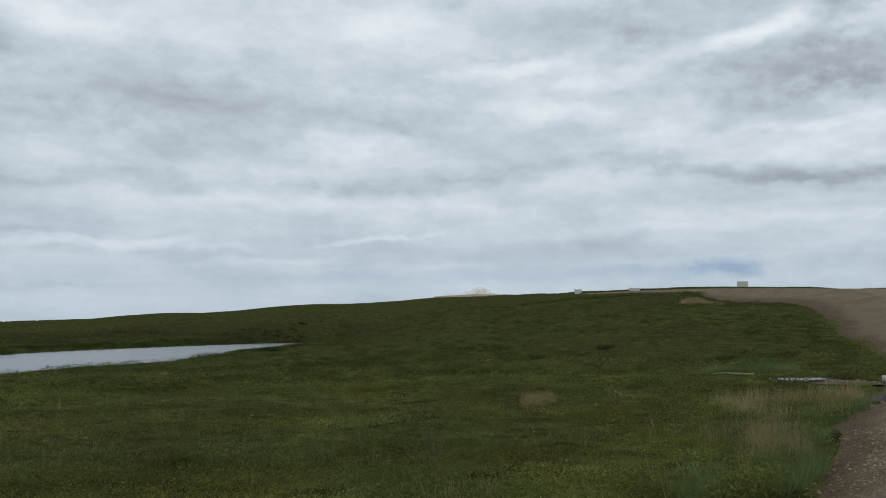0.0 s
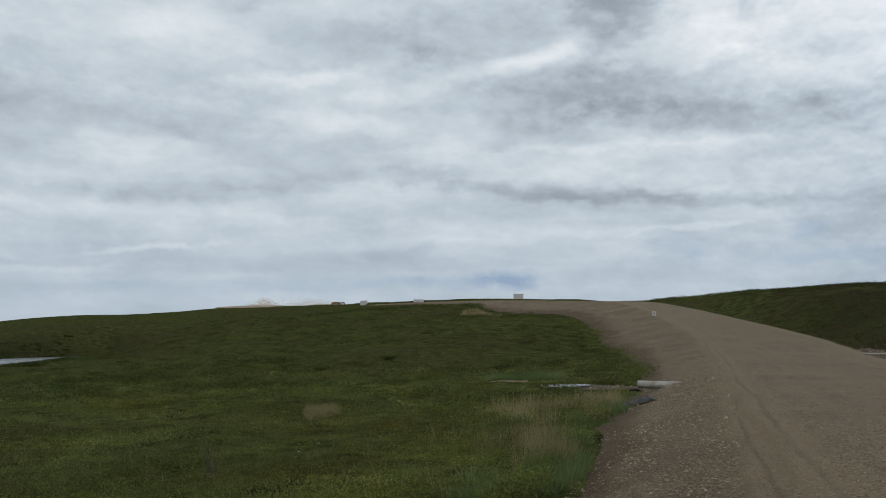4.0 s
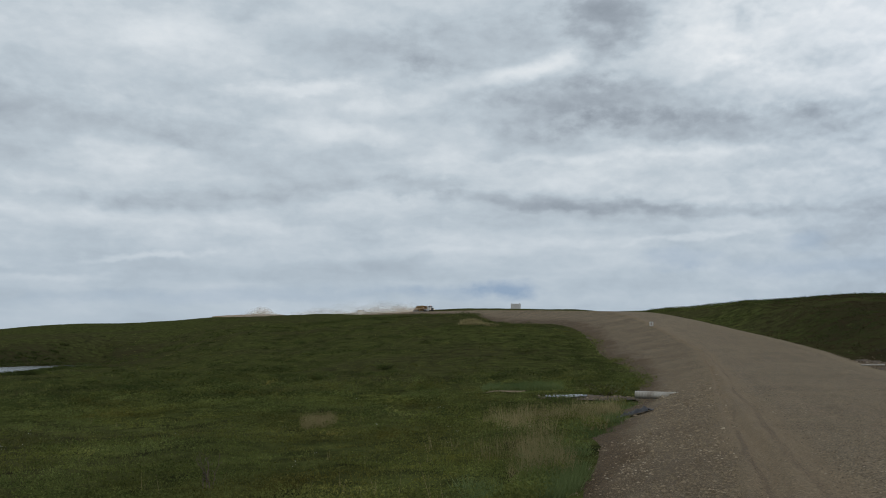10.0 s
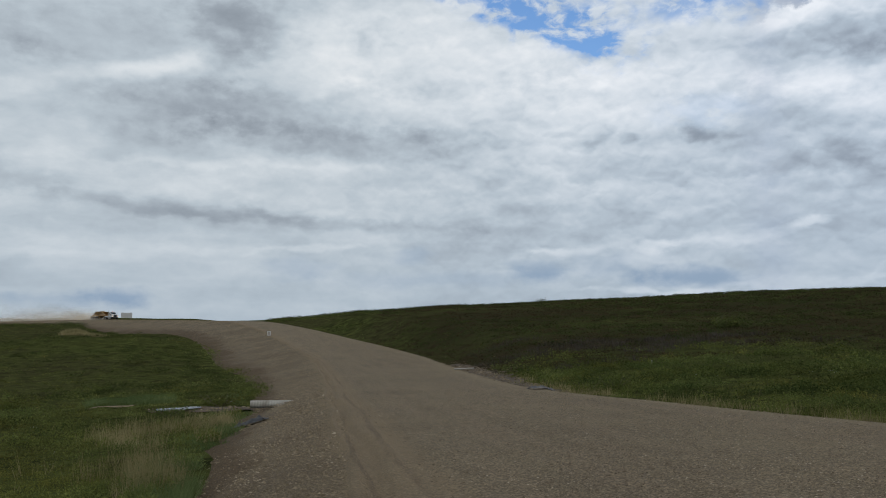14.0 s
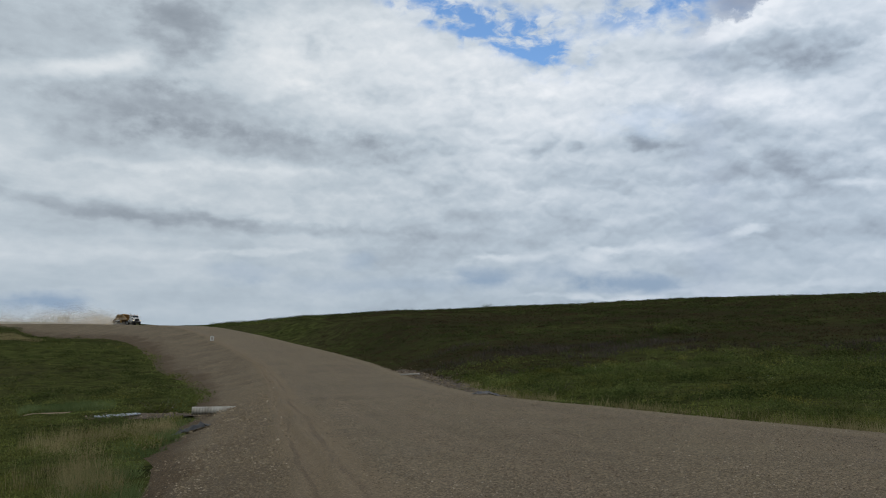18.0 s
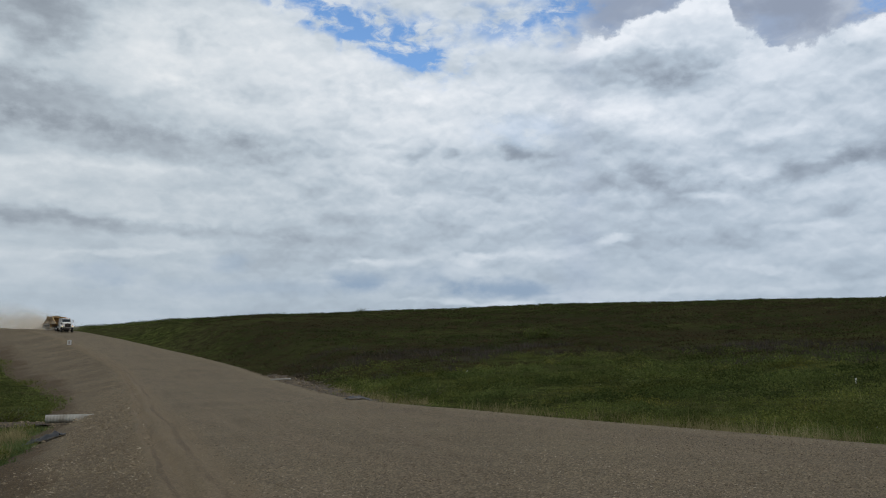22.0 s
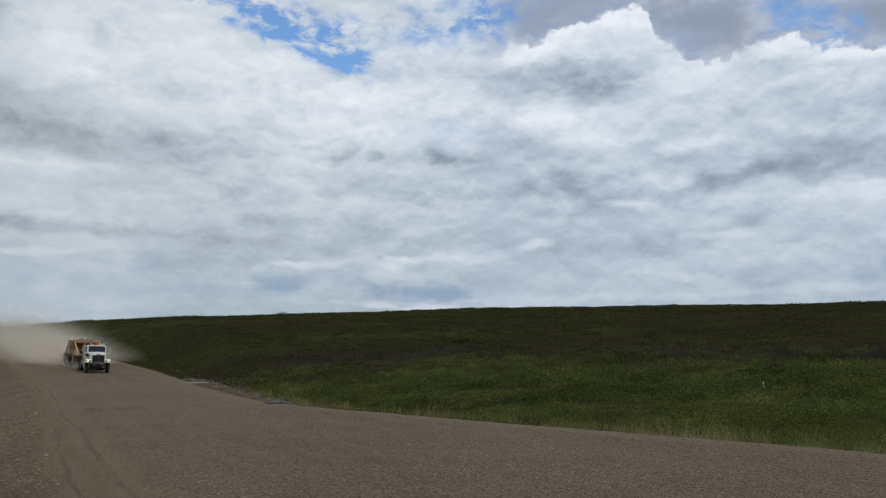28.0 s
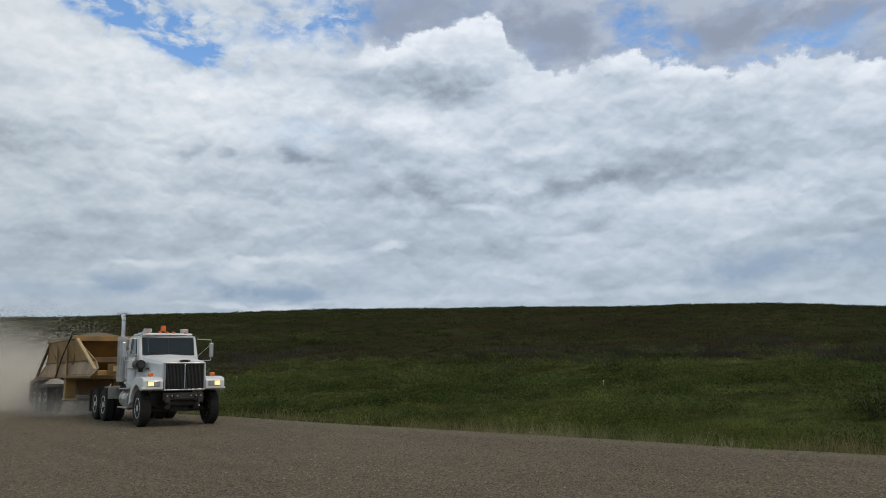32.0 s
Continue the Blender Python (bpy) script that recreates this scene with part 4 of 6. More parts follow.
def build_truck():
    truck = thing("dump_truck", "white conventional truck tractor with lit headlights, dusty", "truck")
    truck.scale = (0.95, 0.95, 0.95)
    wheels = build_wheel_meshes()

    # chassis
    part("chassis", boxes((-0.45, -0.36, -7.0, 0.7, 0.66, 0.92), (0.36, 0.45, -7.0, 0.7, 0.66, 0.92), (-0.45, 0.45, 0.45, 0.6, 0.62, 0.9),
                          (-0.4, 0.4, -2.2, 0.3, 0.55, 1.1), (-0.45, 0.45, -4.1, -3.9, 0.66, 0.9), (-0.45, 0.45, -6.9, -6.7, 0.66, 0.9)), MAT_FRAME, truck, "black steel ladder frame")
    cross = boxes((-0.60, 0.60, 0.60, 0.74, 0.76, 0.99, 0.015), (-0.30, 0.30, 0.70, 0.79, 0.80, 0.95, 0.01), (-0.56, -0.42, 0.70, 0.80, 0.70, 0.98, 0.01), (0.42, 0.56, 0.70, 0.80, 0.70, 0.98, 0.01))
    part("front_crossmember", cross, MAT_FRAME, truck, "dirty black crossmember without a bumper")
    tow = mesh_of("tow_bolt", rods([(0, 0.74, 0.9), (0, 0.82, 0.9)], 0.025, 6), MAT_ALU)
    for x in (-0.5, -0.36, -0.2, 0.2, 0.36, 0.5):
        part("tow_bolt", tow, None, truck, at=pose(x, 0, 0))
    axle = rod(bmesh.new(), (-0.85, 0, 0.48), (0.85, 0, 0.48), 0.07)
    box(axle, -0.5, -0.35, -0.6, 0.6, 0.52, 0.62)
    box(axle, 0.35, 0.5, -0.6, 0.6, 0.52, 0.62)
    part("front_axle", axle, MAT_FRAME, truck)
    sump = bmesh.new()
    box(sump, -0.28, 0.28, -1.2, 0.35, 0.42, 0.75, 0.05)
    part("engine_sump", sump, MAT_FRAME, truck)
    for y in (-4.6, -5.95):
        a = rod(bmesh.new(), (-0.8, y, 0.54), (0.8, y, 0.54), 0.11)
        bmesh.ops.create_uvsphere(a, u_segments=12, v_segments=8, radius=0.26, matrix=pose(0, y, 0.54))
        part("drive_axle", a, MAT_FRAME, truck)
    for x in (1.03, -1.03):
        add_wheel(truck, x, 0, wheels, False)
    for y in (-4.6, -5.95):
        for x in (1.06, -1.06):
            add_wheel(truck, x, y, wheels, True)

    # bonnet
    def ring(y, w, z0, z1, c):
        return [(-w, y, z0), (-w, y, z1 - c), (-w + c * 0.35, y, z1 - c * 0.3), (-w + c, y, z1), (0, y, z1 + 0.03), (w - c, y, z1), (w - c * 0.35, y, z1 - c * 0.3), (w, y, z1 - c), (w, y, z0)]
    bm = bmesh.new()
    loft(bm, [ring(0.74, 0.645, 1.0, 1.84, 0.08), ring(0.70, 0.66, 1.0, 1.86, 0.10), ring(-0.1, 0.71, 1.02, 1.95, 0.14), ring(-0.8, 0.80, 1.05, 2.04, 0.18), ring(-1.05, 0.84, 1.05, 2.08, 0.18)])
    bonnet = part("bonnet", bm, MAT_WHITE, truck, "white sloping bonnet", pose(0, 0, 0.06))
    mark = boxes((0.795, 0.812, -0.62, -0.36, 1.63, 1.68))
    part("maker_mark", mark, MAT_GRILLE, bonnet, at=pose(-0.025, 0, 0, 0, 0, 0))
    badge = bmesh.new()
    slab(badge, [(0.745, 1.80), (0.775, 1.80), (0.775, 1.90), (0.745, 1.90)], -0.11, 0.11)
    slab(badge, [(0.745, 1.84), (0.77, 1.84), (0.77, 1.89), (0.745, 1.89)], -0.16, 0.16)
    part("badge", badge, MAT_GRILLE, bonnet)

    # grille
    grille = part("grille", boxes((-0.575, 0.575, 0.742, 0.756, 1.03, 1.78)), MAT_GRILLE, truck, "black grille with upright bars in a chrome frame", pose(0, 0, 0.06))
    part("grille_frame", boxes((-0.615, -0.572, 0.742, 0.80, 1.0, 1.81, 0.008), (0.572, 0.615, 0.742, 0.80, 1.0, 1.81, 0.008),
                               (-0.615, 0.615, 0.742, 0.80, 1.782, 1.822, 0.008), (-0.615, 0.615, 0.742, 0.80, 0.988, 1.030, 0.008)), MAT_ALU, grille, "dull chrome surround")
    bar = mesh_of("grille_bar", boxes((-0.008, 0.008, 0.756, 0.785, 1.03, 1.782)), MAT_FRAME)
    pale = mesh_of("grille_bar", boxes((-0.005, 0.005, 0.756, 0.79, 1.03, 1.782)), MAT_BAR)
    for i in range(28):
        x = -0.56 + 1.12 * i / 27
        part("grille_bar", bar if i % 3 else pale, None, grille, at=pose(x, 0, 0))
    part("centre_bar", boxes((-0.017, 0.017, 0.756, 0.80, 1.03, 1.782, 0.004)), MAT_CHROME, grille)

    # wings, with headlamps
    for s in (1, -1):
        bm = bmesh.new()
        outline = [(0.80, 1.09), (0.81, 1.34), (0.76, 1.41), (0.60, 1.455), (0.30, 1.47), (-0.20, 1.45), (-0.48, 1.34), (-0.68, 1.14), (-0.84, 0.86), (-0.92, 0.62), (-0.86, 0.62)]
        for i in range(9):
            t = math.pi * (0.94 - 0.67 * i / 8)
            outline.append((0.70 * math.cos(t), 0.56 + 0.66 * math.sin(t)))
        outline.append((0.66, 1.07))
        slab(bm, outline, s * 0.63, s * 1.22, bevel=0.022)
        wing = part("wing", bm, MAT_WHITE, truck, "white front wing")
        lamp = part("headlamp", boxes((s * 0.72, s * 1.10, 0.79, 0.818, 1.175, 1.345, 0.008)), MAT_ALU, truck, "twin rectangular headlamp")
        for x, mt in ((s * 0.995, MAT_LAMP_ON), (s * 0.805, MAT_LAMP)):
            part("lamp_glass", boxes((x - 0.085, x + 0.085, 0.812, 0.828, 1.195, 1.325, 0.006)), mt, lamp, "lit headlamp glass" if mt is MAT_LAMP_ON else "unlit lamp glass")
        sig = boxes((s * 0.93 - 0.07, s * 0.93 + 0.07, 0.45, 0.53, 1.48, 1.58, 0.01))
        box(sig, s * 0.93 - 0.02, s * 0.93 + 0.02, 0.47, 0.51, 1.42, 1.50)
        part("turn_signal", sig, MAT_AMBER, truck, "orange turn signal")
        flare = boxes((s * 1.16, s * 1.245, 0.60, 0.83, 1.095, 1.15, 0.012))
        part("wing_lip", flare, MAT_WHITE, wing)

    # cab
    narrow = lambda z: 1.0 - 0.06 * max(0.0, (z - 2.0)) / 0.8
    bm = slab(bmesh.new(), [(-0.98, 1.05), (-1.02, 2.06), (-1.20, 2.70), (-1.26, 2.72), (-1.6, 2.71), (-2.45, 2.71), (-2.55, 2.71), (-2.58, 1.05)], -0.95, 0.95, narrow, 0.085)
    cab = part("cab", bm, MAT_WHITE, truck, "white day cab with a flat roof", pose(0, 0, 0.05))
    # windscreen lies in the slanted front
    tilt = math.degrees(math.atan2(0.18, 0.64))
    shield = part("windscreen", boxes((-0.79, 0.79, -0.006, 0.006, -0.27, 0.265, 0.004)), MAT_GLASS, cab, "dark tinted windscreen", pose(0, -1.098, 2.375, tilt))
    part("seal", boxes((-0.82, 0.82, -0.012, -0.001, -0.30, 0.295, 0.004)), MAT_FRAME, shield)
    part("pillar", boxes((-0.012, 0.012, 0.004, 0.016, -0.285, 0.285)), MAT_FRAME, shield)
    for x0 in (0.15, -0.62):
        w = rods([(x0, 0.014, -0.29), (x0 + 0.42, 0.022, -0.17)], 0.010, 6)
        part("wiper", w, MAT_FRAME, shield)
    part("sticker", boxes((0.625, 0.64, 0.006, 0.010, -0.22, 0.25)), MAT_BAR, shield)
    visor = slab(bmesh.new(), [(-1.19, 2.74), (-1.24, 2.79), (-1.42, 2.81), (-2.30, 2.80), (-2.42, 2.74)], -0.80, 0.80, None, 0.02)
    part("roof_crown", visor, MAT_WHITE, cab)
    for s in (1, -1):
        side = part("door", slab(bmesh.new(), [(-1.12, 1.12), (-1.12, 2.02), (-1.30, 2.70), (-2.05, 2.72), (-2.08, 1.12)], s * 0.94, s * 0.965, narrow, 0.006), MAT_WHITE, cab, "white cab door")
        part("door_window", slab(bmesh.new(), [(-1.22, 2.06), (-1.37, 2.62), (-2.0, 2.64), (-2.0, 2.06)], s * 0.958, s * 0.976, narrow), MAT_GLASS, side, "dark door window")
        part("door_handle", boxes((s * 0.96, s * 0.995, -2.0, -1.85, 1.78, 1.83, 0.006)), MAT_CHROME, side)
        # mirrors on tube arms
        arm = rods([(s * 0.93, -1.12, 2.66), (s * 1.36, -1.02, 2.64), (s * 1.36, -1.02, 1.98), (s * 0.95, -1.12, 1.96)], 0.012)
        rod(arm, (s * 0.95, -1.12, 2.1), (s * 1.36, -1.02, 2.5), 0.010, 6)
        mirror = part("mirror_bracket", arm, MAT_ALU, truck, "tubular mirror bracket")
        part("mirror", boxes((s * 1.31, s * 1.44, -1.06, -1.0, 2.08, 2.54, 0.015)), MAT_ALU, mirror, "upright aluminium mirror head")
        part("grab_rail", rods([(s * 0.99, -2.2, 1.3), (s * 1.03, -2.2, 1.35), (s * 1.03, -2.2, 2.2), (s * 0.99, -2.2, 2.25)], 0.016), MAT_CHROME, cab)
    # roof lamps
    for x in (-0.62, -0.22, 0.0, 0.22, 0.62):
        bm = bmesh.new()
        bmesh.ops.create_uvsphere(bm, u_segments=10, v_segments=6, radius=0.055, matrix=Matrix.LocRotScale((x, -1.36, 2.86), None, (1.1, 1.3, 0.9)))
        part("roof_marker", bm, MAT_AMBER, truck, "amber roof marker lamp")
    beacon = rod(bmesh.new(), (0.06, -1.55, 2.74), (0.06, -1.55, 2.92), 0.08, 14)
    b2 = part("beacon_base", beacon, MAT_FRAME, truck)
    part("beacon", rod(bmesh.new(), (0.06, -1.55, 2.92), (0.06, -1.55, 3.10), 0.085, 14, 0.075), MAT_AMBER, b2, "amber rotating beacon")
    for x in (0.55, -0.62):
        wl = boxes((x - 0.12, x + 0.12, -1.62, -1.50, 2.87, 3.0, 0.012), (x - 0.02, x + 0.02, -1.58, -1.54, 2.74, 2.88))
        w = part("work_lamp", wl, MAT_STEEL, truck)
        part("work_lamp_glass", boxes((x - 0.10, x + 0.10, -1.505, -1.492, 2.885, 2.985)), MAT_LAMP, w)
    horn = rods([(0.75, -1.9, 2.85), (0.75, -1.35, 2.85)], 0.03)
    rod(horn, (0.75, -1.35, 2.85), (0.75, -1.22, 2.85), 0.03, 10, 0.07)
    box(horn, 0.73, 0.77, -1.7, -1.65, 2.84, 2.84)
    part("air_horn", horn, MAT_CHROME, truck)

    # exhaust stack and air cleaner on the right side
    st = rod(bmesh.new(), (1.02, -2.80, 1.32), (1.02, -2.80, 2.78), 0.165, 20)
    stack = part("exhaust_stack", st, MAT_ALU, truck, "tall chrome exhaust stack")
    part("pipe", rods([(1.02, -2.80, 2.7), (1.02, -2.80, 3.32), (1.02, -2.85, 3.42), (1.02, -2.97, 3.50)], 0.065, 14), MAT_CHROME, stack)
    part("elbow", rods([(1.02, -2.80, 1.45), (1.02, -2.8, 1.2), (0.6, -2.6, 1.0)], 0.08, 10), MAT_FRAME, stack)
    fins = mesh_of("heat_shield_slat", boxes((-0.014, 0.014, 0.163, 0.176, 1.45, 2.66)), MAT_STEEL)
    for k in range(7):
        part("heat_shield_slat", fins, None, stack, at=pose(1.02, -2.80, 0, 0, 0, -75 + 25 * k))
    ac = rods([(0.98, -1.02, 1.84), (0.98, -0.50, 1.84)], 0.145, 18)
    can = part("air_cleaner", ac, MAT_GRILLE, truck, "black air cleaner canister")
    part("intake_cap", rods([(0.98, -0.50, 1.84), (0.98, -0.44, 1.84)], 0.10, 16), MAT_FRAME, can)
    part("intake_bracket", boxes((0.8, 0.96, -0.95, -0.90, 1.62, 1.72)), MAT_FRAME, can)

    side_can = rods([(1.06, -1.30, 1.30), (1.06, -1.30, 2.12)], 0.13, 18)
    pre = part("pre_cleaner", side_can, MAT_WHITE, truck, "white upright intake canister beside the door")
    part("cap", rods([(1.06, -1.30, 2.12), (1.06, -1.30, 2.18)], 0.16, 18), MAT_ALU, pre, "silver flat cap")
    part("clamp", rods([(1.06, -1.30, 1.70), (1.06, -1.30, 1.74)], 0.138, 18), MAT_STEEL, pre)

    # tanks and steps
    for s in (1, -1):
        tank = rods([(s * 0.86, -1.42, 0.78), (s * 0.86, -2.45, 0.78)], 0.30, 20)
        t = part("fuel_tank", tank, MAT_ALU, truck, "round aluminium fuel tank")
        for y in (-1.65, -2.2):
            part("tank_strap", rods([(s * 0.86, y - 0.03, 0.78), (s * 0.86, y + 0.03, 0.78)], 0.312, 20), MAT_STEEL, t)
        part("step", boxes((s * 0.70, s * 1.22, -2.35, -1.15, 0.50, 0.54, 0.006)), MAT_ALU, t)
        part("step", boxes((s * 0.75, s * 1.20, -2.35, -1.15, 1.08, 1.12, 0.006)), MAT_ALU, t)
    part("deck_plate", boxes((-0.95, 0.95, -3.95, -3.0, 1.06, 1.10, 0.006), (-0.5, 0.5, -3.9, -3.1, 0.9, 1.06)), MAT_FRAME, truck)
    for s in (1, -1):
        part("quarter_guard", boxes((s * 0.70, s * 1.22, -4.35, -3.75, 1.12, 1.15, 0.006), (s * 0.70, s * 1.22, -3.78, -3.75, 0.75, 1.13)), MAT_STEEL, truck)
        part("mudflap", boxes((s * 0.68, s * 1.22, -6.78, -6.76, 0.25, 1.0)), MAT_RUBBER, truck)
    fifth = rod(bmesh.new(), (0, -5.25, 1.06), (0, -5.25, 1.14), 0.48, 20)
    box(fifth, -0.5, 0.5, -5.6, -4.9, 0.92, 1.06)
    part("fifth_wheel", fifth, MAT_FRAME, truck)
    cabr = boxes((-0.45, 0.45, -2.60, -2.585, 2.1, 2.65))
    part("rear_window", cabr, MAT_GLASS, cab)
    return truck


def build_trailer():
    """The kingpin stands over the origin; the trailer lies along -y."""
    tr = thing("belly_dump_trailer", "tan belly dump trailer heaped with gravel, dusty", "trailer")
    tr.scale = (0.95, 0.95, 0.95)
    # side sheets, wider at the top
    for s in (1, -1):
        bm = bmesh.new()

        def sheet_part(pts, thick=0.03):
            a = [bm.verts.new(p) for p in pts]
            b = [bm.verts.new((p[0] - s * thick, p[1], p[2])) for p in pts]
            bm.faces.new(a)
            bm.faces.new(b[::-1])
            for i in range(len(a)):
                j = (i + 1) % len(a)
                bm.faces.new((a[i], b[i], b[j], a[j]))
        sheet_part([(s * 1.28, -2.6, 2.74), (s * 1.28, -7.6, 2.74), (s * 1.06, -9.25, 1.86), (s * 1.06, -0.33, 1.86)])
        side = part("side_sheet", bm, MAT_TAN, tr, "tan steel side sheet")
        bm = bmesh.new()
        sheet_part([(s * 1.06, -0.31, 1.85), (s * 1.06, -9.27, 1.85), (s * 1.20, -10.5, 1.30), (s * 1.20, -0.30, 1.30), (s * 1.133, 0.40, 1.565)])
        part("skirt", bm, MAT_TAN, side, "tan flared skirt with a row of bolts")
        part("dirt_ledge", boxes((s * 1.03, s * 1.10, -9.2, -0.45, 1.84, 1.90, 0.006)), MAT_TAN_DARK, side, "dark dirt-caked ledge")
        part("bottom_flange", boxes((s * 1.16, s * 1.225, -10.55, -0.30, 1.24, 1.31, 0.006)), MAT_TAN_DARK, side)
        bolt = mesh_of("bolt", rods([(0, 0, 0), (0.03 * s, 0, 0)], 0.03, 8), MAT_TAN_LIGHT)
        for k in range(18):
            part("bolt", bolt, None, side, at=pose(s * 1.19, -9.2 + 0.52 * k, 1.38))
        part("top_rail", boxes((s * 1.22, s * 1.34, -7.75, -2.45, 2.70, 2.84, 0.012)), MAT_TAN, tr, "tan top rail")
        part("front_post", slab(bmesh.new(), [(-2.45, 2.74), (-2.66, 2.74), (0.26, 1.56), (0.47, 1.56)], s * 0.0, s * 0.10), MAT_TAN_LIGHT, tr, "pale tan slanting corner post", pose(s * 1.20, 0, 0))
        part("rear_post", slab(bmesh.new(), [(-7.5, 2.74), (-7.72, 2.74), (-10.6, 1.30), (-10.35, 1.30)], s * 1.18, s * 1.27), MAT_TAN_DARK, tr)
        rib = mesh_of("side_rib", slab(bmesh.new(), [(-0.05, 1.30), (0.05, 1.30), (0.05, 2.74), (-0.05, 2.74)], s * 1.17, s * 1.24), MAT_TAN)
        for y in (-4.3, -6.2):
            part("side_rib", rib, None, side, at=pose(0, y, 0))
        strap = rods([(s * 1.36, -2.9, 2.88), (s * 1.33, -4.6, 2.1), (s * 1.28, -6.1, 1.25)], 0.024)
        part("tarp_strap", strap, MAT_RUBBER, tr, "black tarp strap")
        guard = slab(bmesh.new(), [(-11.9, 1.24), (-11.9, 1.30), (-10.6, 1.50), (-7.6, 1.52), (-7.4, 1.44), (-10.6, 1.44)], s * 0.62, s * 1.27)
        slab(guard, [(-11.9, 1.12), (-11.9, 1.29), (-10.6, 1.49), (-7.6, 1.51), (-7.5, 1.40), (-10.5, 1.36)], s * 1.235, s * 1.275)
        box(guard, s * 0.62, s * 1.26, -11.92, -11.88, 0.35, 1.26)
        part("wheel_guard", guard, MAT_TAN_DARK, tr, "dusty wheel guard")
    # sloping end sheets and the hopper throat
    part("front_sheet", slab(bmesh.new(), [(-2.62, 2.76), (-2.68, 2.76), (-4.65, 1.20), (-4.60, 1.17)], -1.2, 1.2, lambda z: 0.86 + 0.16 * (z - 1.2) / 1.6), MAT_TAN, tr, "tan sloping front sheet")
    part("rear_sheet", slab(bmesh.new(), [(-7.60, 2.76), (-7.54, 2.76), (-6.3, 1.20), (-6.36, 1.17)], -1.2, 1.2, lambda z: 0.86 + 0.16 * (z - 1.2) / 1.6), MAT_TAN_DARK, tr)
    part("front_beam", boxes((-1.30, 1.30, -2.70, -2.50, 2.62, 2.82, 0.012)), MAT_TAN, tr, "tan front top beam")
    part("front_cross_beam", boxes((-1.10, 1.10, -1.55, -1.40, 1.80, 1.98, 0.012)), MAT_TAN_DARK, tr)
    part("rear_beam", boxes((-1.30, 1.30, -7.76, -7.60, 2.62, 2.82, 0.012)), MAT_TAN, tr)
    # the shade under the body is put into the gate's darker paint
    part("hopper_gate", slab(bmesh.new(), [(-5.0, 1.45), (-6.5, 1.45), (-6.2, 0.78), (-5.3, 0.78)], -0.72, 0.72, lambda z: 0.7 + 0.5 * (z - 0.78), 0.02), MAT_TAN_DARK, tr, "dirty hopper gate, shade under the body in its dark paint")
    for s in (1, -1):
        part("hopper_leg", slab(bmesh.new(), [(-4.95, 1.55), (-5.35, 1.55), (-5.30, 0.66), (-5.0, 0.66)], s * 0.72, s * 1.10, None, 0.02), MAT_TAN, tr, "tan hopper leg")
        part("foot_plate", boxes((s * 0.66, s * 1.14, -5.38, -4.92, 0.60, 0.66, 0.01)), MAT_TAN_LIGHT, tr)
    part("gooseneck", boxes((-0.55, 0.55, -4.6, 0.6, 1.20, 1.40, 0.015), (-1.12, 1.12, -0.2, 0.3, 1.32, 1.50, 0.015)), MAT_TAN, tr, "tan gooseneck over the coupling")
    part("front_plate", boxes((-0.80, 0.80, 0.30, 0.34, 1.40, 1.72, 0.006)), MAT_TAN_DARK, tr)
    part("pale_plate", boxes((0.15, 0.62, 0.34, 0.352, 1.46, 1.64)), MAT_TAN_LIGHT, tr)
    part("tail_frame", boxes((-0.5, -0.38, -11.8, -6.3, 0.95, 1.20), (0.38, 0.5, -11.8, -6.3, 0.95, 1.20), (-1.0, 1.0, -11.9, -11.7, 0.95, 1.18)), MAT_FRAME, tr)
    # heaped gravel
    bm = bmesh.new()
    rnd = random.Random(5)
    rows = []
    for i in range(25):
        y = -2.65 - 4.9 * i / 24
        row = []
        for j in range(13):
            x = -1.2 + 2.4 * j / 12
            k = max(0.0, 1 - (x / 1.22) ** 2) * max(0.0, 1 - ((y + 5.1) / 2.5) ** 2)
            row.append(bm.verts.new((x, y, 2.58 + 0.45 * k ** 0.8 + rnd.uniform(-0.02, 0.03))))
        rows.append(row)
    for a, b in zip(rows[:-1], rows[1:]):
        for i in range(12):
            bm.faces.new((a[i], a[i + 1], b[i + 1], b[i]))
    part("gravel_load", bm, MAT_LOAD, tr, "heaped grey-brown gravel load")
    # the body rides high over the running gear
    for ob in list(tr.children):
        if not ob.name.startswith(("tail_frame", "wheel_guard", "hopper_gate", "hopper_leg", "foot_plate")):
            ob.matrix_basis = pose(0, 0, 0.22) @ ob.matrix_basis
    wheels = build_wheel_meshes()
    for y in (-8.5, -9.8, -11.1):
        part("axle", rod(bmesh.new(), (-0.8, y, 0.54), (0.8, y, 0.54), 0.09), MAT_FRAME, tr)
        for x in (1.06, -1.06):
            add_wheel(tr, x, y, wheels, True)
    return tr


TRUCK = build_truck()
TRAILER = build_trailer()

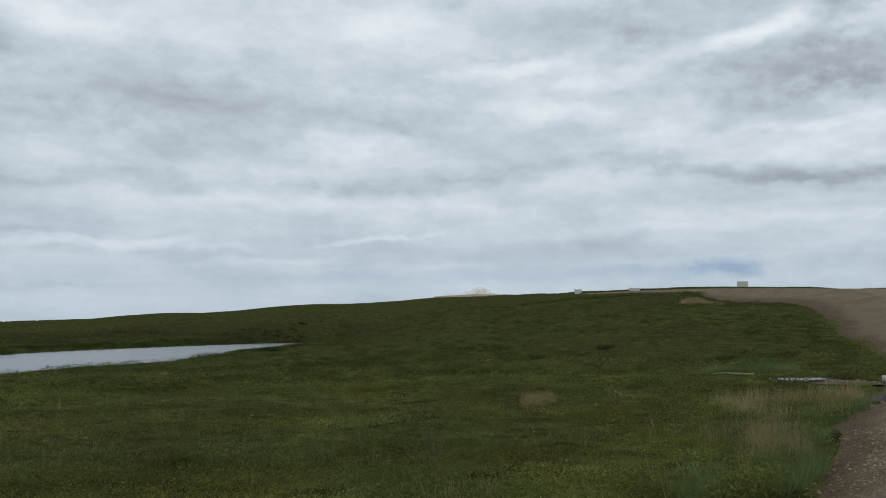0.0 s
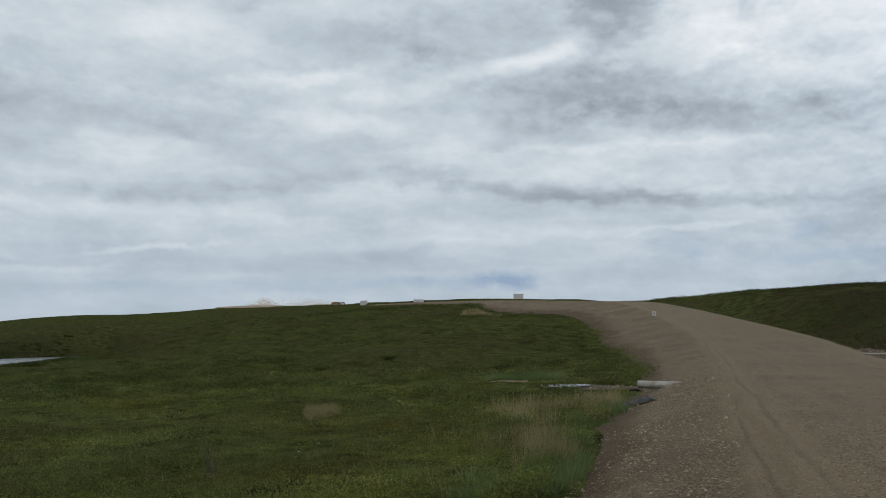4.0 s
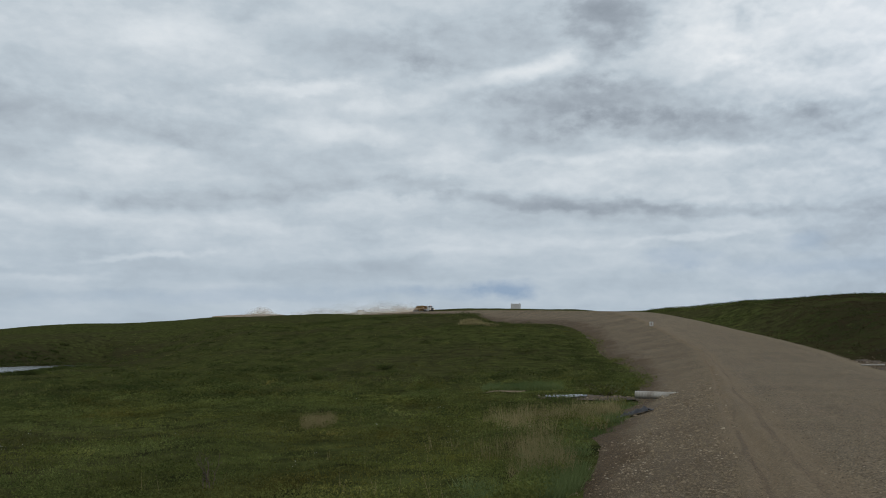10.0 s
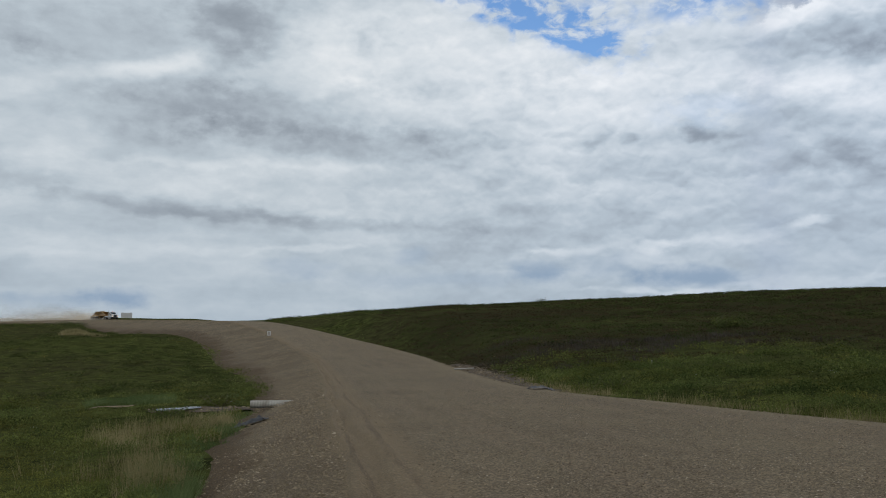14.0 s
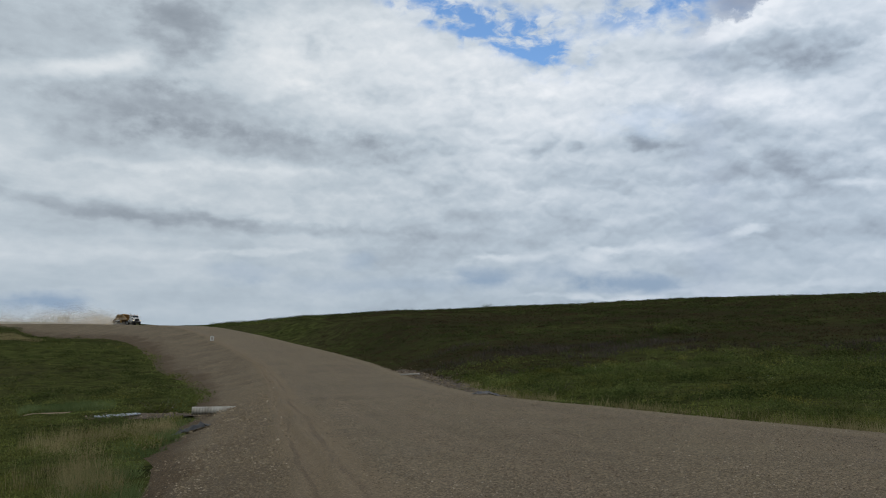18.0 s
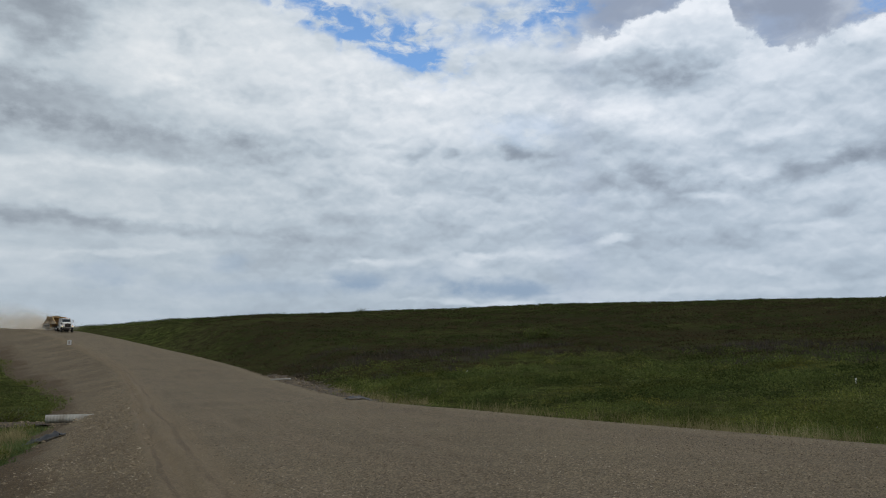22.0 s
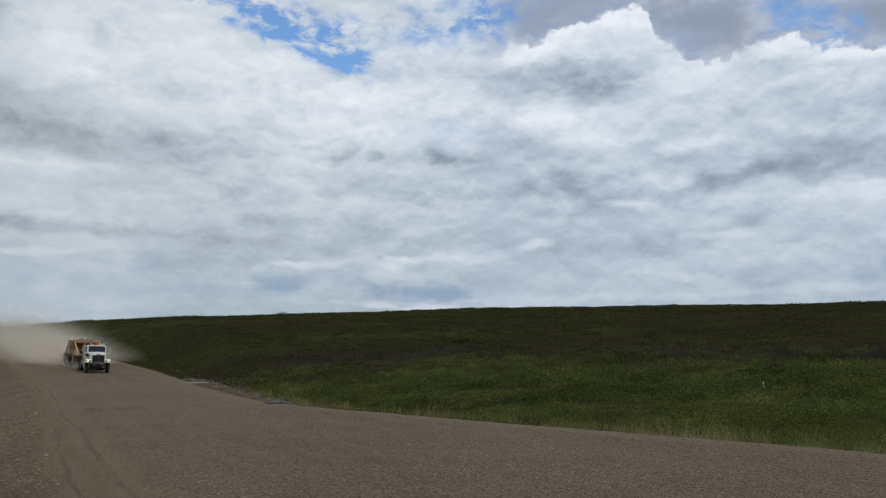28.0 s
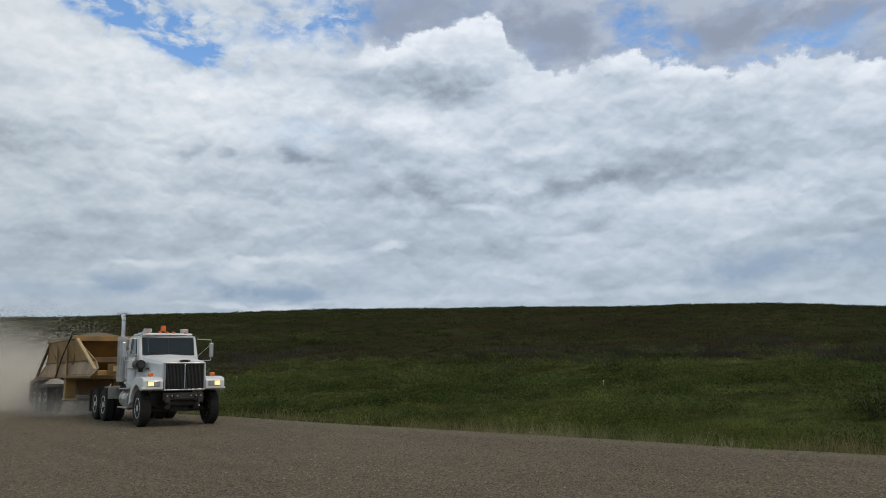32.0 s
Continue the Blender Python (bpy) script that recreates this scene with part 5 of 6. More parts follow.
# ---- dust raised by the truck: clouds of fine specks that trail it along the road ----
def speck_mesh(name, count, half, size, low, seed):
    """Specks spread about an oblong puff: denser in the middle and near the ground."""
    rng = np.random.default_rng(seed)
    lumps = rng.normal(0, 0.36, (16, 3))
    wide = rng.uniform(0.26, 0.48, 16)
    pick = rng.integers(0, 16, count)
    c = rng.normal(0, 1, (count, 3))
    far = np.linalg.norm(c, axis=1)
    c *= (2.2 * np.tanh(far / 2.2) / far)[:, None]
    c = lumps[pick] + c * wide[pick][:, None]
    c[:, 2] = np.abs(c[:, 2] + low)
    c[:, 2] *= np.exp(-0.35 * c[:, 0] ** 2)
    c *= np.array(half)
    c[:, 2] += 0.05
    n = len(c)
    tri = rng.normal(0, 1, (n, 3, 3))
    tri -= tri.mean(axis=1, keepdims=True)
    tri *= size * rng.uniform(0.5, 1.2, (n, 1, 1))
    v = (c[:, None, :] + tri).reshape(-1, 3)
    v[:, 2] = np.maximum(v[:, 2], 0.02)
    return raw_mesh(name, v, np.arange(n * 3).reshape(n, 3), MAT_DUST)


DUST = []


def build_dust():
    rows = ((8.5, 2.0, 2.6, 0.7, 50000, 0.019), (11, 2.4, 3.2, 1.1, 80000, 0.024), (14.5, 2.6, 5.0, 2.0, 110000, 0.040), (18, 3.0, 6.2, 2.6, 115000, 0.055), (22, 3.4, 6.6, 3.1, 110000, 0.066), (27, 4.0, 6.8, 3.5, 100000, 0.073),
            (33, 5.0, 6.9, 3.8, 100000, 0.070), (40, 5.5, 7.0, 4.1, 92000, 0.074), (48, 6.5, 7.0, 4.3, 80000, 0.080), (57, 7.5, 7.0, 4.5, 66000, 0.090), (69, 9.0, 7.0, 4.6, 52000, 0.105),
            (83, 10, 7.0, 4.6, 40000, 0.13), (99, 12, 7.0, 4.5, 34000, 0.14), (119, 14, 7.0, 4.3, 28000, 0.155), (143, 16, 7.0, 4.0, 24000, 0.165))
    for k, (lag, hl, hw, hh, n, size) in enumerate(rows):
        me = speck_mesh("road_dust", n, (hw, hl, hh), 0.68 * size, 0.25, 40 + k)
        ob = tagged(new("road_dust", me), "pale tan dust cloud trailing behind the truck", "dust", "trailing dust", "stuff")
        DUST.append((ob, lag))
    # dust that still hangs over the far bend
    me = speck_mesh("hanging_dust", 80000, (11, 10, 4.4), 0.17, 0.2, 77)
    ob = tagged(new("hanging_dust", me), "thin tan dust hanging over the distant road", "dust", kind="stuff")
    x, y = polar(-35.2, 500)
    ob.matrix_basis = pose(x, y, 18.6)


build_dust()

# ---- vegetation ----
VEG = np.random.default_rng(12)


def scatter(n, az0, az1, d0, d1, keep=None, margin=0.3):
    """Places on the open land, thinning with distance; none on the road or in the lake."""
    az = np.radians(VEG.uniform(az0, az1, n))
    d = np.exp(VEG.uniform(math.log(d0), math.log(d1), n))
    x, y = d * np.sin(az), d * np.cos(az)
    idx, left = near_road(x, y)
    toe = np.where(left > 0, left - LINE[idx, 3] - LINE[idx, 5], -left - LINE[idx, 4] - RIGHT_BANK)
    creep = np.where(left > 0, 0.20 * np.clip(LINE[idx, 5] - 2.5, 0, 9) * (value_noise(x / 7, y / 7, 62) + 0.6 * value_noise(x / 2.5, y / 2.5, 63)), 0)
    ok = (toe > margin - 0.9 * value_noise(x / 1.5, y / 1.5, 41) - creep) & (lake_depth(x, y) < -1)
    # the creek bed stays bare
    deg = np.degrees(az)
    ok &= ~((deg > -17.0) & (deg < -9) & (d > 41.5) & (d < 48)) & ~((deg > -17.2) & (deg < -13.2) & (d > 37) & (d < 42))
    ok &= ~((left < 0) & (toe < 1.5) & (np.abs(y - 68) < 12) & (value_noise(x / 1.2, y / 1.2, 65) < 0.45))
    if keep is not None:
        ok &= keep(x, y, d, toe)
    x, y, d, toe, s, left = x[ok], y[ok], d[ok], toe[ok], LINE_S[idx[ok]], left[ok]
    return x, y, np.where(toe < 0, road_top(s, left), land_height(x, y)), d


def blades(name, x, y, z, count, height, width, spread, lean, mat, label, category="grass"):
    """Tufts of narrow blades, all in one mesh."""
    n = len(x)
    a = VEG.uniform(0, 2 * math.pi, (n, count))
    r = VEG.uniform(0, 1, (n, count)) * spread[:, None]
    bx, by = x[:, None] + r * np.cos(a), y[:, None] + r * np.sin(a)
    h = height[:, None] * VEG.uniform(0.45, 1.15, (n, count))
    out = lean * h * VEG.uniform(0.2, 1.2, (n, count))
    t = VEG.uniform(0, 2 * math.pi, (n, count))
    wx, wy = np.cos(t) * width[:, None] / 2, np.sin(t) * width[:, None] / 2
    bz = np.repeat(z[:, None] - 0.03, count, 1)
    v = np.stack((np.stack((bx - wx, by - wy, bz), -1), np.stack((bx + wx, by + wy, bz), -1),
                  np.stack((bx + out * np.cos(a), by + out * np.sin(a), bz + h), -1)), 2).reshape(-1, 3)
    me = raw_mesh(name, v, np.arange(len(v)).reshape(-1, 3), mat)
    return tagged(new(name, me), label, category, kind="stuff")


def leaf_cloud(x, y, z, count, radius, height, leaf, corners=4):
    """Diamond or three-cornered leaves filling low domes; vertices and faces."""
    n = len(x)
    a = VEG.uniform(0, 2 * math.pi, (n, count))
    k = np.sqrt(VEG.uniform(0, 1, (n, count)))
    top = np.sqrt(np.clip(1 - k**2, 0, 1))
    hz = height[:, None] * top * VEG.uniform(0.35, 1.1, (n, count))
    c = np.stack((x[:, None] + radius[:, None] * k * np.cos(a), y[:, None] + radius[:, None] * k * np.sin(a), z[:, None] + hz), -1)
    u = VEG.normal(0, 1, (n, count, 3))
    u /= np.linalg.norm(u, axis=-1, keepdims=True)
    w = np.cross(u, VEG.normal(0, 1, (n, count, 3)))
    w /= np.linalg.norm(w, axis=-1, keepdims=True) + 1e-6
    s = (leaf[:, None] * VEG.uniform(0.6, 1.3, (n, count)))[..., None]
    v = np.stack((c - u * s, c + w * s * (0.5 if corners == 4 else 0.9), c + u * s, c - w * s * 0.5)[:corners], 2).reshape(-1, 3)
    return v, np.arange(len(v)).reshape(-1, corners)


def build_vegetation():
    def u(x):
        return VEG.uniform(0, 1, len(x))

    # sedge and grass over the whole tundra
    x, y, z, d = scatter(46000, -68, 60, 8, 330, lambda x, y, d, toe: ((x < -6) | (d < 62 + 14 * value_noise(x / 9, y / 9, 38))) & (value_noise(x / 3.1, y / 3.1, 52) > -0.55))
    damp = 0.5 + 0.5 * value_noise(x / 6, y / 6, 42)
    blades("sedge_grass", x, y, z, 5, 0.07 + 0.11 * damp + d * 0.0006, 0.004 + d * 0.0006, 0.10 + d * 0.004, 0.9, MAT_GRASS, "short green sedge and grass over the tundra")
    # rounded mounds of small-leaved shrubs with dark hollows between them
    x, y, z, d = scatter(8200, -68, 60, 8, 75, lambda x, y, d, toe: (toe > 1.0) & (value_noise(x / 4, y / 4, 53) + 0.7 * value_noise(x / 1.3, y / 1.3, 54) > -0.25))
    r = 0.12 + 0.30 * u(x) ** 2 + d * 0.0075
    v, f = leaf_cloud(x, y, z, 54, r, 0.10 + 0.62 * r * (0.6 + 0.6 * u(x)), 0.011 + d * 0.0007, 3)
    tagged(new("shrub_mounds", raw_mesh("shrub_mounds", v, f, MAT_COVER)), "yellow-green mounds of small-leaved dwarf shrubs", "shrubs", kind="stuff")
    # darker dwarf shrubs in patches
    x, y, z, d = scatter(12000, -68, 60, 9, 300, lambda x, y, d, toe: (value_noise(x / 5, y / 5, 43) + 0.6 * value_noise(x / 1.8, y / 1.8, 44) > np.where(d < 60, -0.1, 0.0)) & (toe > 1.2) & ((x < -6) | (d < 75)))
    v, f = leaf_cloud(x, y, z, 28, 0.18 + d * 0.0045, 0.17 + d * 0.0024, 0.018 + d * 0.0005, 3)
    tagged(new("dwarf_willow", raw_mesh("dwarf_willow", v, f, MAT_SHRUB)), "dark green dwarf willow and birch scrub", "shrubs", kind="stuff")
    # a low mat of small leaves on the near ground
    x, y, z, d = scatter(14000, -68, 60, 7.5, 55)
    v, f = leaf_cloud(x, y, z, 20, 0.14 + d * 0.008, 0.06 + 0.06 * u(x), 0.012 + d * 0.0006, 3)
    tagged(new("ground_cover", raw_mesh("ground_cover", v, f, MAT_COVER)), "low mat of small green tundra leaves", "plants", kind="stuff")
    # broad dark clumps over the middle distance
    x, y, z, d = scatter(6500, -68, 60, 34, 290, lambda x, y, d, toe: (toe > 2) & (value_noise(x / 16, y / 12, 32) + 0.7 * value_noise(x / 5, y / 4, 33) > 0.12 - 0.25 * ((x < -6) & (d > 60))))
    v, f = leaf_cloud(x, y, z, 48, 0.35 + 0.5 * u(x) + d * 0.0055, 0.20 + 0.30 * u(x) + d * 0.0008, 0.03 + d * 0.0006, 3)
    tagged(new("willow_clumps", raw_mesh("willow_clumps", v, f, MAT_DARK_SCRUB)), "dark green willow clumps dotted over the tundra", "shrubs", kind="stuff")
    x, y, z, d = scatter(7000, -67, -46.8, 150, 330, lambda x, y, d, toe: (lake_depth(x, y) > -26 - 10 * value_noise(x / 9, y / 9, 66)) & (d > 160) & (value_noise(x / 5, y / 5, 67) > -0.5))
    v, f = leaf_cloud(x, y, z, 26, 0.6 + 0.9 * u(x), 0.25 + 0.4 * u(x), 0.04 + d * 0.0006, 3)
    tagged(new("shore_scrub", raw_mesh("shore_scrub", v, f, MAT_DARK_SCRUB)), "dark brown-green willow scrub along the lake's far shore", "shrubs", kind="stuff")
    # brown heath on the slopes, in broad tussocks, and a greener belt along the crest
    x, y, z, d = scatter(24000, -8, 60, 66, 240, lambda x, y, d, toe: (value_noise(x / 8, y / 8, 45) + 0.7 * value_noise(x / 3, y / 3, 49) > -0.5) & (x > -6))
    v, f = leaf_cloud(x, y, z, 8, 0.25 + d * 0.0030, 0.08 + d * 0.0009, 0.03 + d * 0.0006, 3)
    tagged(new("heath", raw_mesh("heath", v, f, MAT_HEATH)), "brown and russet heath tussocks on the slopes", "shrubs", kind="stuff")
    x, y, z, d = scatter(5200, -6, 60, 84, 236, lambda x, y, d, toe: (value_noise(x / 10, y / 7, 34) + 0.8 * value_noise(x / 3.5, y / 3, 55) > 0.10 - 0.5 * (d > 185)) & (x > -14))
    v, f = leaf_cloud(x, y, z, 18, 0.40 + 0.5 * u(x) + d * 0.0040, 0.22 + 0.22 * u(x) + d * 0.0006, 0.03 + d * 0.0006, 3)
    tagged(new("slope_scrub", raw_mesh("slope_scrub", v, f, MAT_DARK_SCRUB)), "low dark green scrub over the heath slope", "shrubs", kind="stuff")
    x, y, z, d = scatter(3000, -68, 60, 205, 262, lambda x, y, d, toe: (x > -20) | (d > 240))
    v, f = leaf_cloud(x, y, z, 16, 0.7 + d * 0.004, 0.35 + 0.3 * u(x) ** 3, 0.03 + d * 0.0006)
    tagged(new("ridge_scrub", raw_mesh("ridge_scrub", v, f, MAT_CREST)), "green willow scrub along the ridge", "shrubs", kind="stuff")
    # a grey belt of bare twigs at the slope's foot
    x, y, z, d = scatter(3800, 4, 60, 60, 92, lambda x, y, d, toe: value_noise(x / 14, y / 6, 56) + 0.6 * value_noise(x / 4, y / 3, 57) > -0.15 + 0.06 * np.abs(d - 74))
    blades("twig_thicket", x, y, z, 9, 0.35 + 0.30 * u(x), 0.03 + d * 0.0005, 0.5 + d * 0.004, 0.5, MAT_THICKET, "grey-brown thicket of bare willow twigs", "shrubs")
    # leafy bright willows between it and the road
    x, y, z, d = scatter(3400, 5, 60, 17, 66, lambda x, y, d, toe: (toe > 0.8 + 1.4 * (x > 5)) & (value_noise(x / 6, y / 4, 58) + 0.7 * value_noise(x / 2, y / 1.6, 59) > -0.15))
    r = 0.20 + 0.35 * u(x) + d * 0.006
    v, f = leaf_cloud(x, y, z, 60, r, 0.12 + 0.55 * r, 0.02 + d * 0.0009, 3)
    tagged(new("bright_willows", raw_mesh("bright_willows", v, f, MAT_BRIGHT)), "bright green leafy willow scrub beside the road", "shrubs", kind="stuff")
    # dry straw-coloured grass, thick beside the road's foot
    x, y, z, d = scatter(5000, -68, -6, 9, 60, lambda x, y, d, toe: value_noise(x / 2.6, y / 2.6, 46) - toe * 0.10 > 0.34)
    blades("dry_grass", x, y, z, 6, 0.24 + 0.20 * u(x), 0.006 + d * 0.0005, 0.12 + d * 0.002, 0.5, MAT_DRY, "straw-coloured dry grass stalks along the road")
    x, y, z, d = scatter(9000, -22, -10, 13, 36, lambda x, y, d, toe: (value_noise(x / 1.5, y / 2.2, 50) + 0.5 * value_noise(x / 0.6, y / 0.6, 60) - 0.20 * np.abs(toe - 1.5) > 0.20) & (toe > 0.2))
    blades("dry_grass_stand", x, y, z, 5, 0.38 + 0.42 * u(x), 0.004 + d * 0.0003, 0.12 + d * 0.002, 0.40, MAT_DRY, "tall stand of bleached dry grass by the ditch")
    x, y, z, d = scatter(900, -32.3, -30.5, 31, 35.5, lambda x, y, d, toe: np.hypot(x + 17.2, (y - 28.2) * 0.6) < 1.1 * u(x) + 0.15)
    blades("straw_tuft", x, y, z, 7, 0.30 + 0.25 * u(x), 0.012 + d * 0, 0.20 + d * 0, 0.45, MAT_DRY, "round tuft of bleached grass among the shrubs")
    x, y, z, d = scatter(28000, 2, 60, 10, 60, lambda x, y, d, toe: (toe < 2.0) & (value_noise(x / 2.2, y / 2.2, 36) + 0.5 * value_noise(x / 0.8, y / 0.8, 61) > 0.20 - 0.45 * (x > 6)))
    blades("verge_grass", x, y, z, 6, 0.26 + 0.36 * u(x) ** 2, 0.004 + d * 0.0005, 0.12 + d * 0.002, 0.5, MAT_DRY, "straw-coloured grass on the far verge")
    x, y, z, d = scatter(7000, 6, 60, 12, 62, lambda x, y, d, toe: (toe > 0.3 + 1.2 * (x > 5)) & (toe < 5 + 2 * value_noise(x / 3, y / 3, 30)) & (value_noise(x / 3, y / 2, 29) > -0.35))
    blades("lush_grass", x, y, z, 7, 0.18 + 0.22 * u(x), 0.010 + d * 0.0007, 0.14 + d * 0.004, 0.9, MAT_GRASS, "lush bright green grass along the road's far side")
    # lush tall sedge in the ditch on the left
    x, y, z, d = scatter(5200, -22, -9, 11, 60, lambda x, y, d, toe: (toe < 1.0 + 1.3 * value_noise(x / 2, y / 2, 47)) & (x < 0))
    blades("tall_sedge", x, y, z, 8, 0.16 + 0.22 * u(x), 0.008 + d * 0.0005, 0.14 + d * 0.003, 0.9, MAT_REED, "lush bluish green sedge in the ditch")
    x, y, z, d = scatter(1900, -17.5, -12.5, 12, 20, lambda x, y, d, toe: toe < 0.9 + 0.9 * value_noise(x, y / 2, 37))
    blades("ditch_sedge", x, y, z, 9, 0.20 + 0.26 * u(x), 0.010 + d * 0.0003, 0.12 + d * 0.003, 0.7, MAT_REED, "tall bluish green sedge clump at the road's foot")
    x, y, z, d = scatter(900, -20.3, -15.3, 54, 59)
    blades("creek_sedge", x, y, z, 8, 0.35 + 0.2 * u(x), 0.03 + d * 0, 0.4 + d * 0, 0.5, MAT_REED, "pale green sedge along the creek")
    # a bleached patch on the spur
    x, y, z, d = scatter(2600, -23.2, -19.2, 168, 198, lambda x, y, d, toe: value_noise(x / 4, y / 6, 35) + 0.6 * value_noise(x / 1.5, y / 3, 64) > ((np.degrees(np.arctan2(x, y)) + 21.2) / 1.3) ** 2 + ((d - 183) / 11) ** 2 - 0.45)
    blades("bleached_grass", x, y, z, 7, 0.45 + 0.3 * VEG.uniform(0, 1, len(x)), 0.14 + d * 0, 0.9 + d * 0, 0.5, MAT_DRY, "bleached straw-coloured grass patch on the spur")
    # leafy tufts creeping on to the bank's foot
    x, y, z, d = scatter(9000, -30, -6, 12, 150, lambda x, y, d, toe: (toe < 0.9) & (toe > np.where(d < 45, 0.35, -1)) & (value_noise(x / 2, y / 2, 28) > -0.2), -0.2)
    v, f = leaf_cloud(x, y, z + 0.06, 30, 0.18 + d * 0.006, 0.22 + d * 0.0035, 0.02 + d * 0.0007, 3)
    tagged(new("bank_tufts", raw_mesh("bank_tufts", v, f, MAT_COVER)), "leafy green tufts along the foot of the bank", "plants", kind="stuff")
    # single tall dry stalks and white flowers
    x, y, z, d = scatter(190, -68, 60, 10, 40)
    blades("grass_stalks", x, y, z, 2, 0.40 + 0.3 * VEG.uniform(0, 1, len(x)), 0.005 + d * 0.0004, 0.05 + d * 0, 0.45, MAT_DRY, "tall bleached grass stalks")
    x, y, z, d = scatter(330, -68, 60, 10, 50, lambda x, y, d, toe: value_noise(x / 3, y / 3, 48) > 0.25)
    v, f = leaf_cloud(x, y, z + 0.16, 3, 0.06 + d * 0.002, 0.05 + d * 0, 0.007 + d * 0.0003)
    tagged(new("wildflowers", raw_mesh("wildflowers", v, f, MAT_FLOWER)), "tiny white tundra flowers", "flowers", kind="stuff")


def build_shrub(az, d, width, height, leaf, label, count=900):
    x, y = polar(az, d)
    z = ground_z(x, y)
    s = thing("shrub", label, "shrub", pose(x, y, z - 0.03))
    rng = random.Random(int(az * 100))
    tips = []
    for i in range(9):
        a = 2 * math.pi * i / 9 + rng.uniform(-0.3, 0.3)
        mid = (0.22 * width * math.cos(a), 0.22 * width * math.sin(a), height * rng.uniform(0.3, 0.5))
        tip = (0.45 * width * math.cos(a + 0.3), 0.45 * width * math.sin(a + 0.3), height * rng.uniform(0.65, 1.0))
        bm = rod(bmesh.new(), (0, 0, 0), mid, 0.022 * height, 5, 0.014 * height)
        rod(bm, mid, tip, 0.014 * height, 5, 0.005 * height)
        tips += [mid, tip]
        part("stem", bm, MAT_TWIG, s)
    t = np.array([tips[rng.randrange(len(tips))] for _ in range(count)])
    c = t * VEG.uniform(0.25, 1.0, (count, 1)) + VEG.normal(0, 0.10, (count, 3)) * np.array((width, width, height))
    c[:, 2] = np.abs(c[:, 2])
    one = np.full(count, 0.01)
    v, f = leaf_cloud(c[:, 0], c[:, 1], c[:, 2], 1, one, one, np.full(count, leaf))
    part("foliage", raw_mesh("foliage", v, f, MAT_SHRUB), None, s)


build_vegetation()
for az, d, w, h in ((8.9, 236, 3.0, 1.7), (6.1, 238, 1.8, 1.2), (5.7, 237, 2.4, 1.1), (5.2, 239, 1.4, 1.0), (4.0, 236, 1.2, 0.8), (12.3, 238, 1.5, 0.9), (15.8, 240, 1.8, 0.9), (20.4, 240, 1.6, 0.9), (26.5, 241, 1.4, 0.8), (31, 241, 1.8, 0.8),
                    (36, 241, 1.5, 0.7), (42, 240, 1.6, 0.8), (49, 239, 1.5, 0.8)):
    build_shrub(az, d, w, 0.8 * h, 0.075, "leafy dark green willow shrub on the ridge", 900)
for az, d, w, h in ((56.2, 25, 1.7, 1.1), (-24.5, 60, 2.2, 0.6), (-31.5, 84, 2.6, 0.8), (13.5, 45, 2.0, 0.8), (11.6, 44, 1.8, 0.7), (20.5, 96, 2.6, 1.3), (21.2, 97, 2.2, 1.2), (-27, 100, 3, 0.9), (-19.5, 75, 3, 0.7), (-15.5, 41, 2.4, 0.6), (-12.4, 47, 2.6, 0.8)):
    build_shrub(az, d, w, h, 0.022 + d * 0.0006, "low dark green willow shrub on the tundra")


def build_dead_shrub():
    x, y = polar(-38.2, 17.5)
    s = thing("dead_shrub", "bare leggy shrub with thin brown stems", "shrub", pose(x, y, ground_z(x, y) - 0.02))
    rng = random.Random(8)
    for i in range(7):
        bm = bmesh.new()
        p = Vector((rng.uniform(-0.1, 0.1), rng.uniform(-0.1, 0.1), 0))
        d = Vector((rng.uniform(-0.5, 0.5), rng.uniform(-0.4, 0.4), 1)).normalized()
        for k in range(4):
            q = p + d * 0.17
            rod(bm, p, q, 0.011 - 0.002 * k, 5)
            rod(bm, q, q + Vector((rng.uniform(-0.12, 0.12), rng.uniform(-0.12, 0.12), 0.07)), 0.005, 4)
            p, d = q, (d + Vector((rng.uniform(-0.3, 0.3), rng.uniform(-0.3, 0.3), 0))).normalized()
        part("stem", bm, MAT_TWIG, s)


build_dead_shrub()


# ---- stones ----
def pebbles(name, x, y, z, size, label, mat=MAT_STONE):
    """Small faceted stones, all in one mesh."""
    n = len(x)
    base = np.array(((1, 0, 0), (-1, 0, 0), (0, 1, 0), (0, -1, 0), (0, 0, 0.8), (0, 0, -0.5)), float)
    tri = np.array(((0, 2, 4), (2, 1, 4), (1, 3, 4), (3, 0, 4), (2, 0, 5), (1, 2, 5), (3, 1, 5), (0, 3, 5)))
    if n > 20000:
        tri = tri[:4]
    k = base[None] * VEG.uniform(0.6, 1.3, (n, 6, 3))
    a = VEG.uniform(0, 2 * math.pi, n)
    c, s = np.cos(a)[:, None], np.sin(a)[:, None]
    k = np.stack((k[..., 0] * c - k[..., 1] * s, k[..., 0] * s + k[..., 1] * c, k[..., 2] * 0.75), -1)
    v = (k * size[:, None, None] + np.stack((x, y, z), -1)[:, None]).reshape(-1, 3)
    f = (tri[None] + 6 * np.arange(n)[:, None, None]).reshape(-1, 3)
    tagged(new(name, raw_mesh(name, v, f, mat)), label, "stones", kind="stuff")


def on_road(s, u):
    x, y, tx, ty = np.interp(s, LINE_S, LINE[:, 0]), np.interp(s, LINE_S, LINE[:, 1]), np.interp(s, LINE_S, LINE_T[:, 0]), np.interp(s, LINE_S, LINE_T[:, 1])
    return x - ty * u, y + tx * u


